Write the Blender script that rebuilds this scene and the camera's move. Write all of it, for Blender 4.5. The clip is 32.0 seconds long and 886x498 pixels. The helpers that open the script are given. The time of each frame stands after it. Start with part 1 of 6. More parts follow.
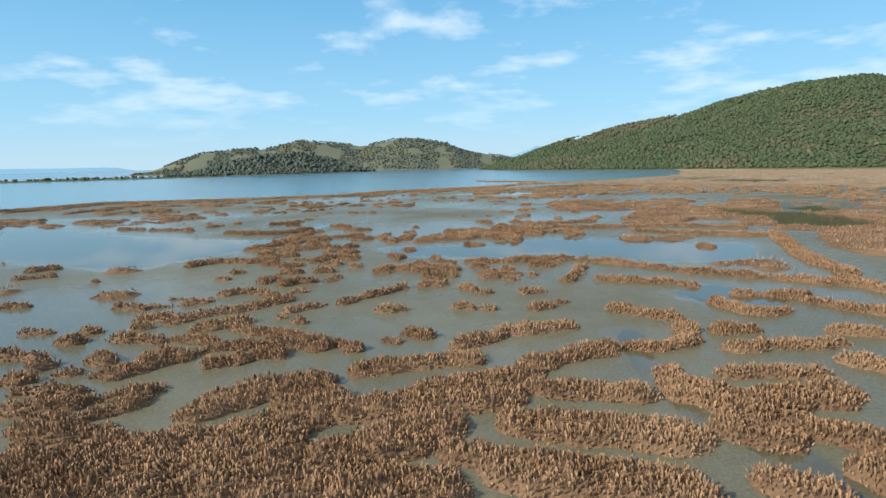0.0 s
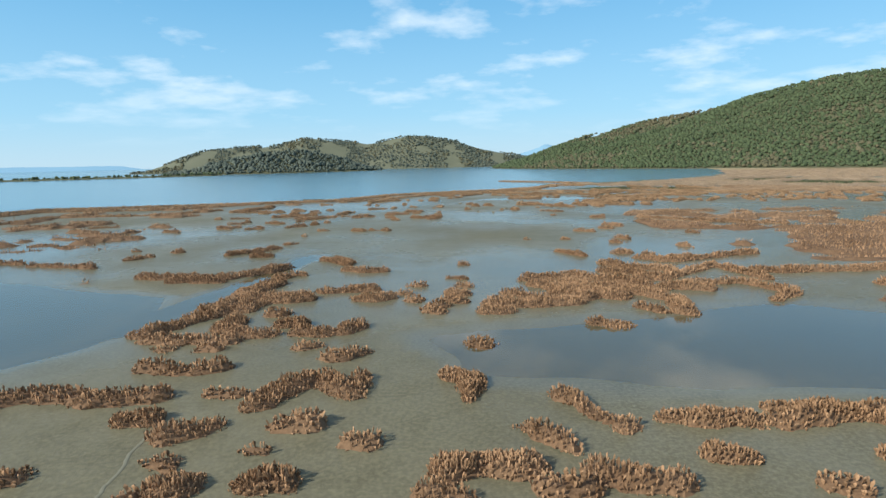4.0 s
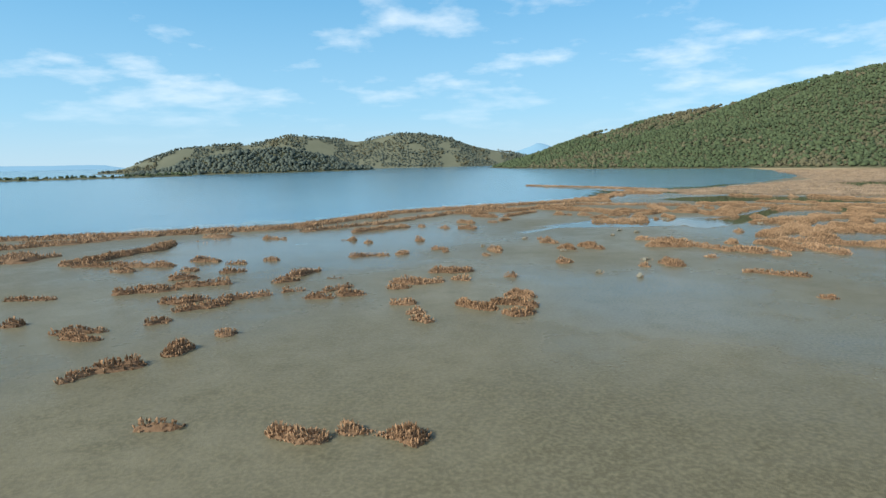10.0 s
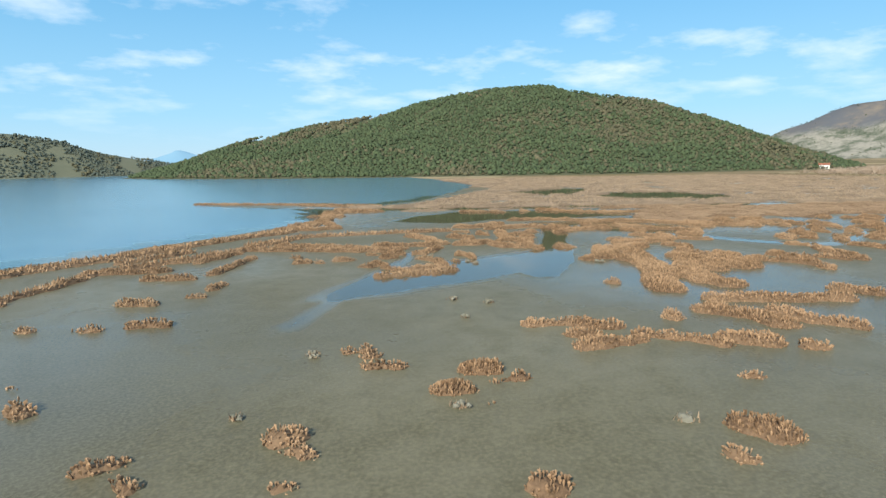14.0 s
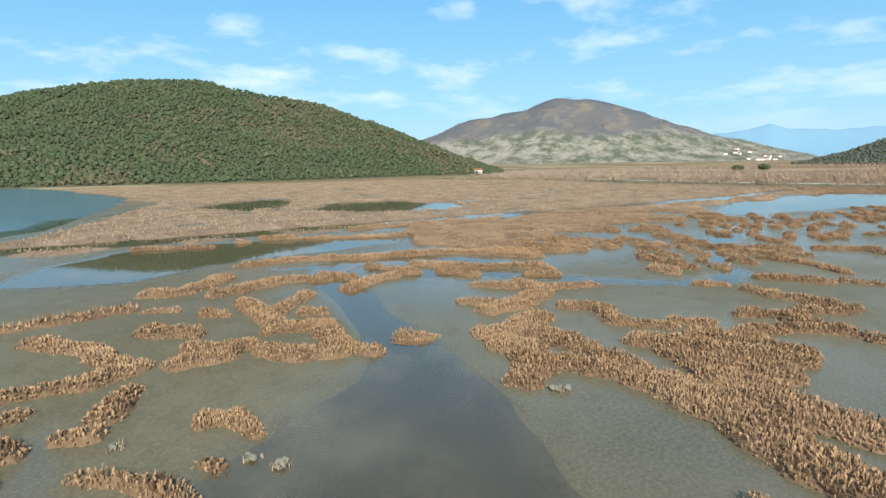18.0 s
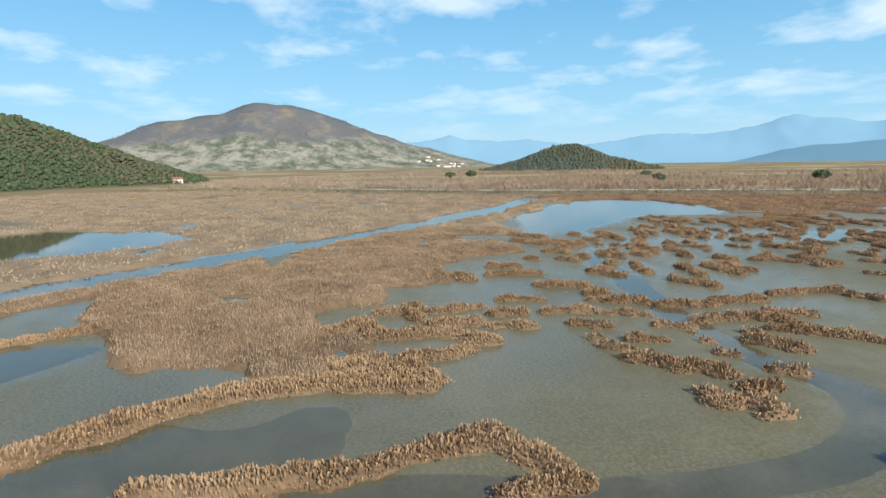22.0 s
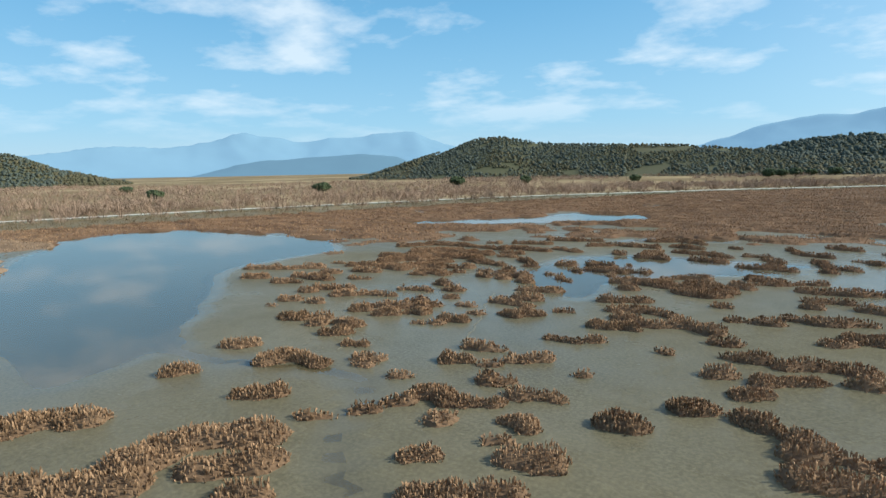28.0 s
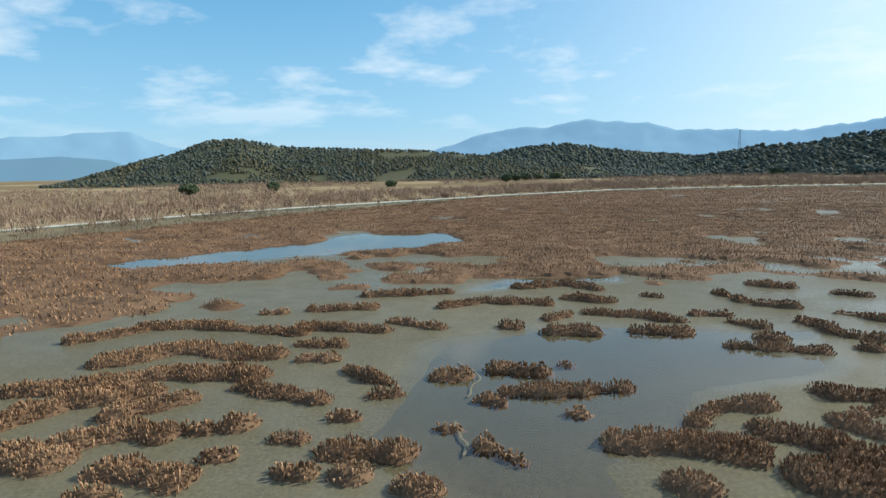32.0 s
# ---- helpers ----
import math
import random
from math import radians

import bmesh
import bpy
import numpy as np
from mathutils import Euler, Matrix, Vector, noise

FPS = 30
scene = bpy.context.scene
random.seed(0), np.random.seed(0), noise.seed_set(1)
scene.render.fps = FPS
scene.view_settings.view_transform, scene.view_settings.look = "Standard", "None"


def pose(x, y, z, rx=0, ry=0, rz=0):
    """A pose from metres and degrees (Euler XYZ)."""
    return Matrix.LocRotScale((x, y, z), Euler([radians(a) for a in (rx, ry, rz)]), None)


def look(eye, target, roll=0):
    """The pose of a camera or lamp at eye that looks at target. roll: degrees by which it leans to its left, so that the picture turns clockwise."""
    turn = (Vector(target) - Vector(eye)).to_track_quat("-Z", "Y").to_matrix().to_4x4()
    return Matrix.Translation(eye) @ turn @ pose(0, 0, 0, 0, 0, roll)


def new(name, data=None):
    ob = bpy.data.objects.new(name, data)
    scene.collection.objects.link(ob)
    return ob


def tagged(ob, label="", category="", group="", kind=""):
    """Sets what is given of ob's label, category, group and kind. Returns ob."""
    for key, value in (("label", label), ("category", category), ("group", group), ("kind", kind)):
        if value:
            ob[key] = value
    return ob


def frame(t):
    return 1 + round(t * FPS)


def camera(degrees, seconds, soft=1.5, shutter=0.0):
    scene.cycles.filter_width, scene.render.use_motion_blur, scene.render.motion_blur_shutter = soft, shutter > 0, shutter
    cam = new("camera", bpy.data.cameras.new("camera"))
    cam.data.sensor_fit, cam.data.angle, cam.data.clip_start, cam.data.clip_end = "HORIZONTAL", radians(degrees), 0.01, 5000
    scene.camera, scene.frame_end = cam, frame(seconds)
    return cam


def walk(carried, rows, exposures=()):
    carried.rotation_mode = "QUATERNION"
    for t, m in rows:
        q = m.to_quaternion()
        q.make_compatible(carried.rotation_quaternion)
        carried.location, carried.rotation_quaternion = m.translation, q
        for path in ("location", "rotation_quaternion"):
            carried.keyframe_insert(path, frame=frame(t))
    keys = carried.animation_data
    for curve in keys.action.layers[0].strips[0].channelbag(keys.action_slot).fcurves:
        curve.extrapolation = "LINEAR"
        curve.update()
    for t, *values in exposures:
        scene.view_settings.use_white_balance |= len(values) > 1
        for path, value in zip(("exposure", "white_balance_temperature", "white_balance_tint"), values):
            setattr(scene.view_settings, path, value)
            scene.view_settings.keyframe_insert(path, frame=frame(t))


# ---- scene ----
cam = camera(75.46, 32.0)
EXPO = 0.2
PATH = [
    (0, (0.001, 0.327, 10.734), (-0.028, 10.216, 9.244), -1.25),
    (0.5, (-0.693, 4.896, 10.568), (-0.755, 14.785, 9.088), -1.21),
    (1, (-1.594, 9.864, 10.443), (-1.673, 19.751, 8.945), -1.24),
    (1.5, (-2.479, 14.710, 10.329), (-2.558, 24.598, 8.839), -1.19),
    (2, (-3.450, 20.179, 10.223), (-3.511, 30.065, 8.716), -1.25),
    (2.5, (-4.249, 24.965, 10.147), (-4.310, 34.852, 8.648), -1.25),
    (3, (-5.017, 30.232, 10.141), (-5.092, 40.119, 8.644), -1.21),
    (3.5, (-5.436, 35.075, 10.256), (-5.552, 44.961, 8.755), -1.21),
    (5.5, (-8.613, 56.132, 10.404), (-8.763, 66.013, 8.876), -1.22),
    (6, (-9.420, 61.960, 10.457), (-9.551, 71.842, 8.928), -1.24),
    (6.5, (-10.085, 67.376, 10.439), (-10.205, 77.258, 8.910), -1.22),
    (7, (-10.696, 73.308, 10.403), (-10.804, 83.190, 8.874), -1.23),
    (7.5, (-11.227, 78.850, 10.396), (-11.316, 88.733, 8.874), -1.21),
    (8, (-11.814, 84.401, 10.444), (-11.894, 94.283, 8.913), -1.22),
    (8.5, (-12.541, 89.671, 10.467), (-12.573, 99.553, 8.935), -1.23),
    (9, (-13.256, 95.187, 10.427), (-13.266, 105.068, 8.890), -1.21),
    (9.5, (-13.928, 100.721, 10.370), (-13.898, 110.603, 8.840), -1.23),
    (10, (-14.443, 106.587, 10.315), (-14.406, 116.469, 8.785), -1.20),
    (10.5, (-15.013, 112.198, 10.265), (-14.955, 122.081, 8.740), -1.18),
    (11, (-15.633, 118.006, 10.239), (-15.552, 127.889, 8.715), -1.17),
    (11.5, (-16.095, 123.602, 10.256), (-16.004, 133.486, 8.741), -1.16),
    (12, (-16.337, 129.223, 10.333), (-15.861, 139.096, 8.816), -1.13),
    (12.5, (-16.595, 134.035, 10.467), (-14.409, 143.675, 8.958), -1.08),
    (13, (-16.665, 139.222, 10.637), (-12.362, 148.122, 9.134), -1.05),
    (13.5, (-16.134, 144.389, 10.795), (-11.020, 152.848, 9.288), -1.00),
    (14, (-15.036, 149.719, 10.893), (-9.481, 157.898, 9.394), -1.02),
    (14.5, (-13.410, 155.115, 10.891), (-7.192, 162.802, 9.392), -1.01),
    (16.5, (-3.361, 173.851, 10.852), (4.537, 179.801, 9.359), -0.95),
    (17, (-0.118, 177.941, 10.858), (8.268, 183.179, 9.359), -0.93),
    (17.5, (3.020, 181.556, 10.890), (11.792, 186.120, 9.401), -0.88),
    (18, (6.608, 185.160, 10.928), (15.706, 189.030, 9.428), -0.87),
    (18.5, (10.387, 188.224, 10.975), (19.710, 191.520, 9.484), -0.86),
    (19, (14.638, 191.291, 11.026), (24.179, 193.883, 9.524), -0.87),
    (19.5, (18.866, 193.808, 11.070), (28.553, 195.794, 9.579), -0.90),
    (20, (23.733, 196.446, 11.112), (33.530, 197.793, 9.623), -0.86),
    (20.5, (27.915, 198.294, 11.161), (37.762, 199.205, 9.676), -0.92),
    (21, (32.648, 200.230, 11.223), (42.531, 200.566, 9.739), -0.86),
    (21.5, (37.430, 201.747, 11.279), (47.316, 201.470, 9.798), -0.86),
    (22, (42.171, 203.055, 11.307), (52.013, 202.058, 9.847), -0.85),
    (22.5, (46.817, 203.980, 11.304), (56.544, 202.171, 9.854), -0.81),
    (23, (51.971, 204.574, 11.278), (61.542, 202.061, 9.834), -0.81),
    (23.5, (56.724, 204.871, 11.263), (66.144, 201.835, 9.832), -0.81),
    (24, (61.777, 204.575, 11.246), (70.952, 200.860, 9.825), -0.91),
    (24.5, (67.885, 203.459, 11.101), (76.706, 198.965, 9.689), -0.92),
    (26.5, (87.727, 197.368, 10.869), (95.248, 190.922, 9.502), -0.95),
    (27, (91.961, 195.278, 10.767), (98.858, 188.167, 9.403), -1.00),
    (27.5, (95.807, 193.155, 10.789), (102.025, 185.442, 9.435), -1.05),
    (28, (99.774, 190.482, 10.844), (105.311, 182.267, 9.479), -1.13),
    (28.5, (103.200, 187.741, 10.900), (108.028, 179.092, 9.529), -1.17),
    (29, (106.561, 184.659, 10.947), (110.483, 175.563, 9.576), -1.17),
    (29.5, (109.498, 181.413, 11.009), (112.537, 171.986, 9.633), -1.17),
    (30, (112.344, 177.567, 11.084), (114.469, 167.892, 9.710), -1.18),
    (30.5, (114.569, 173.721, 11.158), (116.176, 163.947, 9.788), -1.20),
    (31, (116.575, 169.103, 11.221), (117.985, 159.299, 9.847), -1.19),
    (31.5, (118.076, 164.686, 11.253), (119.507, 154.884, 9.881), -1.18),
    (32, (119.699, 159.726, 11.242), (121.189, 149.933, 9.875), -1.18),
]
walk(cam, [(t, look(eye, target, roll)) for t, eye, target, roll in PATH], [(t, EXPO + e, 6000, 4) for t, e in ((0, 0.0), (12, -0.02), (14, 0.05), (19, 0.08), (24, -0.08), (28, -0.1), (32, -0.1))])

# ---- sky and sun ----
SUN_AZ, SUN_EL = radians(211), radians(33)     # direction to the sun: the south-west
world = bpy.data.worlds.new("sky")
scene.world = world
world.use_nodes = True


def link(tree, a, b):
    tree.links.new(a, b)


def node(tree, kind, **values):
    n = tree.nodes.new(kind)
    for key, value in values.items():
        n.inputs[key.replace("_", " ")].default_value = value
    return n


def math_node(tree, op, a, b=None, clamp=False):
    n = tree.nodes.new("ShaderNodeMath")
    n.operation, n.use_clamp = op, clamp
    for i, v in enumerate((a, b)):
        if v is None:
            continue
        if isinstance(v, (int, float)):
            n.inputs[i].default_value = v
        else:
            tree.links.new(v, n.inputs[i])
    return n.outputs[0]


def ramp(tree, fac, *stops):
    n = tree.nodes.new("ShaderNodeValToRGB")
    while len(n.color_ramp.elements) < len(stops):
        n.color_ramp.elements.new(0.5)
    for e, (p, c) in zip(n.color_ramp.elements, stops):
        e.position = p
        e.color = (*c, 1) if isinstance(c, tuple) else (c, c, c, 1)
    tree.links.new(fac, n.inputs[0])
    return n.outputs[0]


def mixed(tree, fac, a, b, mode="MIX"):
    n = tree.nodes.new("ShaderNodeMix")
    n.data_type, n.blend_type = "RGBA", mode
    for sock, v in ((n.inputs[0], fac), (n.inputs[6], a), (n.inputs[7], b)):
        if isinstance(v, (int, float)):
            sock.default_value = v
        elif isinstance(v, tuple):
            sock.default_value = (*v, 1)
        else:
            tree.links.new(v, sock)
    return n.outputs[2]


def noise_tex(tree, coord, scale, detail=4, rough=0.55, out=0):
    n = tree.nodes.new("ShaderNodeTexNoise")
    n.inputs["Scale"].default_value, n.inputs["Detail"].default_value, n.inputs["Roughness"].default_value = scale, detail, rough
    tree.links.new(coord, n.inputs["Vector"])
    return n.outputs[out]


def build_sky(t):
    sky = t.nodes.new("ShaderNodeTexSky")
    sky.sky_type, sky.sun_disc = "NISHITA", False
    sky.sun_elevation, sky.sun_rotation = SUN_EL, radians(90) - SUN_AZ
    sky.air_density, sky.dust_density, sky.ozone_density, sky.altitude = 1.0, 0.5, 3.0, 10
    co = t.nodes.new("ShaderNodeTexCoord")
    sep = t.nodes.new("ShaderNodeSeparateXYZ")
    link(t, co.outputs["Generated"], sep.inputs[0])
    # fair-weather cloud sheet seen in perspective: the direction divided by its height
    high = math_node(t, "ADD", math_node(t, "MAXIMUM", sep.outputs[2], 0.0), 0.17)
    flat = t.nodes.new("ShaderNodeCombineXYZ")
    link(t, math_node(t, "DIVIDE", sep.outputs[0], high), flat.inputs[0])
    link(t, math_node(t, "DIVIDE", sep.outputs[1], high), flat.inputs[1])
    puffs = noise_tex(t, flat.outputs[0], 1.9, 9, 0.58)
    wisps = noise_tex(t, flat.outputs[0], 0.75, 5, 0.55)
    cover = math_node(t, "ADD", math_node(t, "MULTIPLY", puffs, 0.6), math_node(t, "MULTIPLY", wisps, 0.55))
    dense = ramp(t, cover, (0.575, 0.0), (0.7, 1.0))
    fade = math_node(t, "MULTIPLY", math_node(t, "SUBTRACT", sep.outputs[2], 0.03), 9.0, True)
    amount = math_node(t, "MULTIPLY", math_node(t, "MULTIPLY", dense, fade), 0.66)
    veil = ramp(t, sep.outputs[2], (0.0, 0.9), (0.1, 0.8), (0.3, 0.6), (0.7, 0.6))
    haze = ramp(t, sep.outputs[2], (0.0, (0.62, 0.79, 0.9)), (0.08, (0.43, 0.73, 0.95)), (0.26, (0.24, 0.6, 0.93)), (0.55, (0.09, 0.25, 0.5)))
    # brighter haze round the sun
    dot = t.nodes.new("ShaderNodeVectorMath")
    dot.operation = "DOT_PRODUCT"
    link(t, co.outputs["Generated"], dot.inputs[0])
    dot.inputs[1].default_value = (math.cos(SUN_EL) * math.cos(SUN_AZ), math.cos(SUN_EL) * math.sin(SUN_AZ), math.sin(SUN_EL))
    glare = math_node(t, "POWER", math_node(t, "MAXIMUM", dot.outputs["Value"], 0.0), 4.0)
    haze = mixed(t, math_node(t, "MULTIPLY", glare, 0.95, True), haze, (1.75, 1.7, 1.6))
    haze = mixed(t, 1.0, haze, (8.8, 8.8, 8.8), "MULTIPLY")
    pale = mixed(t, veil, sky.outputs[0], haze)
    col = mixed(t, amount, pale, (9.2, 9.4, 9.6))
    link(t, col, t.nodes["Background"].inputs[0])
    t.nodes["Background"].inputs[1].default_value = 0.1


build_sky(world.node_tree)
sun = new("sun", bpy.data.lights.new("sun", "SUN"))
sun.data.energy, sun.data.angle, sun.data.color = 5.0, radians(0.6), (1.0, 0.92, 0.79)
sun.matrix_world = look((0, 0, 0), (-math.cos(SUN_EL) * math.cos(SUN_AZ), -math.cos(SUN_EL) * math.sin(SUN_AZ), -math.sin(SUN_EL)))


# ---- materials ----
def material(name, rough=0.8):
    m = bpy.data.materials.new(name)
    m.use_nodes = True
    t = m.node_tree
    b = t.nodes["Principled BSDF"]
    b.inputs["Roughness"].default_value = rough
    geo = t.nodes.new("ShaderNodeNewGeometry")
    return m, t, b, geo


def bump(t, b, height, strength, distance):
    n = t.nodes.new("ShaderNodeBump")
    n.inputs["Strength"].default_value, n.inputs["Distance"].default_value = strength, distance
    link(t, height, n.inputs["Height"])
    link(t, n.outputs[0], b.inputs["Normal"])


def mud_material():
    m, t, b, geo = material("wet_mud", 0.4)
    p = geo.outputs["Position"]
    broad = noise_tex(t, p, 0.045, 5, 0.6)
    mid = noise_tex(t, p, 0.5, 5, 0.6)
    fine = noise_tex(t, p, 5.5, 6, 0.7)
    col = mixed(t, ramp(t, broad, (0.35, 0.0), (0.65, 1.0)), (0.108, 0.095, 0.06), (0.164, 0.145, 0.095))
    col = mixed(t, ramp(t, mid, (0.42, 0.0), (0.7, 0.75)), col, (0.1, 0.088, 0.053))
    col = mixed(t, ramp(t, fine, (0.42, 0.0), (0.68, 0.7)), col, (0.22, 0.194, 0.12))
    sunk = t.nodes.new("ShaderNodeAttribute")
    sunk.attribute_name = "silt"
    col = mixed(t, sunk.outputs["Fac"], col, (0.105, 0.1, 0.07))
    damp = t.nodes.new("ShaderNodeAttribute")
    damp.attribute_name = "dry"
    soak = ramp(t, math_node(t, "ADD", damp.outputs["Fac"], math_node(t, "MULTIPLY", math_node(t, "SUBTRACT", mid, 0.5), 0.3)), (0.0, 0.84), (0.5, 1.0))
    col = mixed(t, 1.0, col, soak, "MULTIPLY")
    # dry grassland beyond the marsh
    sep = t.nodes.new("ShaderNodeSeparateXYZ")
    link(t, p, sep.inputs[0])
    far = t.nodes.new("ShaderNodeAttribute")
    far.attribute_name = "meadow"
    dry = mixed(t, noise_tex(t, p, 0.02, 6, 0.6), (0.27, 0.2, 0.115), (0.17, 0.13, 0.075))
    dry = mixed(t, ramp(t, noise_tex(t, p, 0.006, 3, 0.5), (0.52, 0.0), (0.56, 1.0)), dry, (0.35, 0.27, 0.16))
    dry = mixed(t, ramp(t, noise_tex(t, p, 0.011, 3, 0.5), (0.58, 0.0), (0.64, 0.8)), dry, (0.2, 0.155, 0.075))
    link(t, mixed(t, far.outputs["Fac"], col, dry), b.inputs["Base Color"])
    wet = ramp(t, math_node(t, "ADD", damp.outputs["Fac"], math_node(t, "MULTIPLY", math_node(t, "SUBTRACT", mid, 0.5), 0.3)), (0.0, 0.16), (0.3, 0.2), (0.6, 0.35), (1.0, 0.55))
    link(t, math_node(t, "MAXIMUM", wet, math_node(t, "MULTIPLY", far.outputs["Fac"], 0.95)), b.inputs["Roughness"])
    b.inputs["IOR"].default_value = 1.5
    gloss = ramp(t, math_node(t, "ADD", damp.outputs["Fac"], math_node(t, "MULTIPLY", math_node(t, "SUBTRACT", mid, 0.5), 0.25)), (0.0, 0.3), (0.2, 0.2), (0.45, 0.06), (0.9, 0.03))
    link(t, math_node(t, "MULTIPLY", gloss, math_node(t, "SUBTRACT", 1.0, math_node(t, "MULTIPLY", sunk.outputs["Fac"], 6.0), True)), b.inputs["Specular IOR Level"])
    lump = math_node(t, "ADD", math_node(t, "MULTIPLY", mid, 0.5), math_node(t, "MULTIPLY", fine, 0.5))
    bump(t, b, lump, 0.8, 0.06)
    link(t, math_node(t, "MULTIPLY", math_node(t, "ADD", damp.outputs["Fac"], 0.02), 0.95, True), t.nodes["Bump"].inputs["Strength"])
    return m


def water_material(name, shallow, deep, rough, wave, size):
    m, t, b, geo = material(name, rough)
    p = geo.outputs["Position"]
    col = mixed(t, ramp(t, noise_tex(t, p, 0.05, 4, 0.55), (0.38, 0.0), (0.62, 1.0)), shallow, deep)
    link(t, col, b.inputs["Base Color"])
    b.inputs["IOR"].default_value = 1.333
    gust = ramp(t, noise_tex(t, p, 0.012, 3, 0.5), (0.4, 0.3), (0.62, 1.0))
    bump(t, b, math_node(t, "MULTIPLY", noise_tex(t, p, size, 3, 0.55), gust), wave, 0.05)
    return m


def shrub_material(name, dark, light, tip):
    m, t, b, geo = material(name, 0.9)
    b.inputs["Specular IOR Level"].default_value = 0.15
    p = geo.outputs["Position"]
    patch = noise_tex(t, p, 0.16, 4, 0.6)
    grain = geo.outputs["Random Per Island"] if name not in ("shaded_shrub_body", "sedge_litter") else ramp(t, noise_tex(t, p, 7.0, 5, 0.75), (0.3, 0.0), (0.7, 1.0))
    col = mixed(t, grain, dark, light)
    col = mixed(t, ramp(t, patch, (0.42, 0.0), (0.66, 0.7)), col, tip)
    # front-lit straw towards the lagoon, backlit red inland, put into the colour
    sep = t.nodes.new("ShaderNodeSeparateXYZ")
    link(t, p, sep.inputs[0])
    lit_tone = math_node(t, "ADD", math_node(t, "MULTIPLY", sep.outputs[1], 0.004), math_node(t, "MULTIPLY", noise_tex(t, p, 0.03, 3, 0.5), 0.3))
    col = mixed(t, 1.0, col, ramp(t, lit_tone, (0.62, (0.98, 0.94, 0.9)), (0.95, (1.05, 1.09, 1.08))), "MULTIPLY")
    link(t, col, b.inputs["Base Color"])
    return m


def plain_material(name, a, c, scale, rough=0.85, island=0.0):
    m, t, b, geo = material(name, rough)
    col = mixed(t, noise_tex(t, geo.outputs["Position"], scale, 5, 0.6), a, c)
    if island:
        col = mixed(t, math_node(t, "MULTIPLY", geo.outputs["Random Per Island"], island), col, tuple(0.45 * v for v in a))
    link(t, col, b.inputs["Base Color"])
    b.inputs["Specular IOR Level"].default_value = 0.2
    return m


MUD = mud_material()
def clear_water():
    """Shallow clear water: the bed shows through, the sky mirrors in it."""
    m = bpy.data.materials.new("marsh_water")
    m.use_nodes = True
    t = m.node_tree
    t.nodes.remove(t.nodes["Principled BSDF"])
    fres, clear, gloss, mix = (t.nodes.new("ShaderNode" + k) for k in ("Fresnel", "BsdfTransparent", "BsdfGlossy", "MixShader"))
    fres.inputs["IOR"].default_value = 1.8
    clear.inputs["Color"].default_value = (0.97, 0.98, 0.95, 1)
    gloss.inputs["Roughness"].default_value = 0.03
    geo = t.nodes.new("ShaderNodeNewGeometry")
    n = t.nodes.new("ShaderNodeBump")
    n.inputs["Strength"].default_value, n.inputs["Distance"].default_value = 0.04, 0.05
    link(t, noise_tex(t, geo.outputs["Position"], 1.2, 3, 0.5), n.inputs["Height"])
    link(t, n.outputs[0], gloss.inputs["Normal"])
    for a, k in ((fres.outputs[0], 0), (clear.outputs[0], 1), (gloss.outputs[0], 2)):
        link(t, a, mix.inputs[k])
    link(t, mix.outputs[0], t.nodes["Material Output"].inputs[0])
    return m


POND = clear_water()
LAGOON = water_material("lagoon_water", (0.1, 0.195, 0.25), (0.075, 0.16, 0.22), 0.17, 0.8, 0.9)
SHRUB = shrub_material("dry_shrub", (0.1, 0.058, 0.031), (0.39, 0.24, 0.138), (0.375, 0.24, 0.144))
# darker than the sprigs: shade in their gaps is put into this colour
MOUND = shrub_material("shaded_shrub_body", (0.06, 0.036, 0.021), (0.22, 0.135, 0.08), (0.22, 0.14, 0.084))
STRAW = shrub_material("dry_sedge", (0.14, 0.094, 0.061), (0.33, 0.23, 0.15), (0.35, 0.25, 0.166))
TAWNY = shrub_material("tawny_shrub", (0.13, 0.084, 0.053), (0.34, 0.226, 0.145), (0.34, 0.23, 0.15))
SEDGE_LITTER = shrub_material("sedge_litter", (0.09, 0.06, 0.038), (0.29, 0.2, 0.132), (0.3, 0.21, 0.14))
GREEN = shrub_material("green_rush", (0.05, 0.06, 0.02), (0.12, 0.125, 0.045), (0.14, 0.13, 0.06))
TWIG = shrub_material("bare_twigs", (0.16, 0.117, 0.086), (0.42, 0.315, 0.24), (0.42, 0.3, 0.215))
LEAF = plain_material("evergreen_leaves", (0.056, 0.08, 0.038), (0.096, 0.114, 0.054), 0.03, 0.9, 0.6)
# paler and bluer than LEAF: haze over far woods put into the colour
LEAF_HAZY = plain_material("hazy_evergreen_leaves", (0.074, 0.092, 0.076), (0.114, 0.126, 0.098), 0.03, 0.9, 0.45)
LEAF_DRY = plain_material("mixed_scrub_leaves", (0.09, 0.095, 0.052), (0.15, 0.118, 0.07), 0.02, 0.9, 0.6)
SOIL = plain_material("hill_soil", (0.07, 0.078, 0.038), (0.12, 0.11, 0.062), 0.02)
GRASS = plain_material("hill_pasture", (0.17, 0.165, 0.11), (0.1, 0.108, 0.07), 0.03)
SILT = plain_material("dark_silt", (0.2, 0.18, 0.12), (0.15, 0.135, 0.09), 2.0, 0.4)
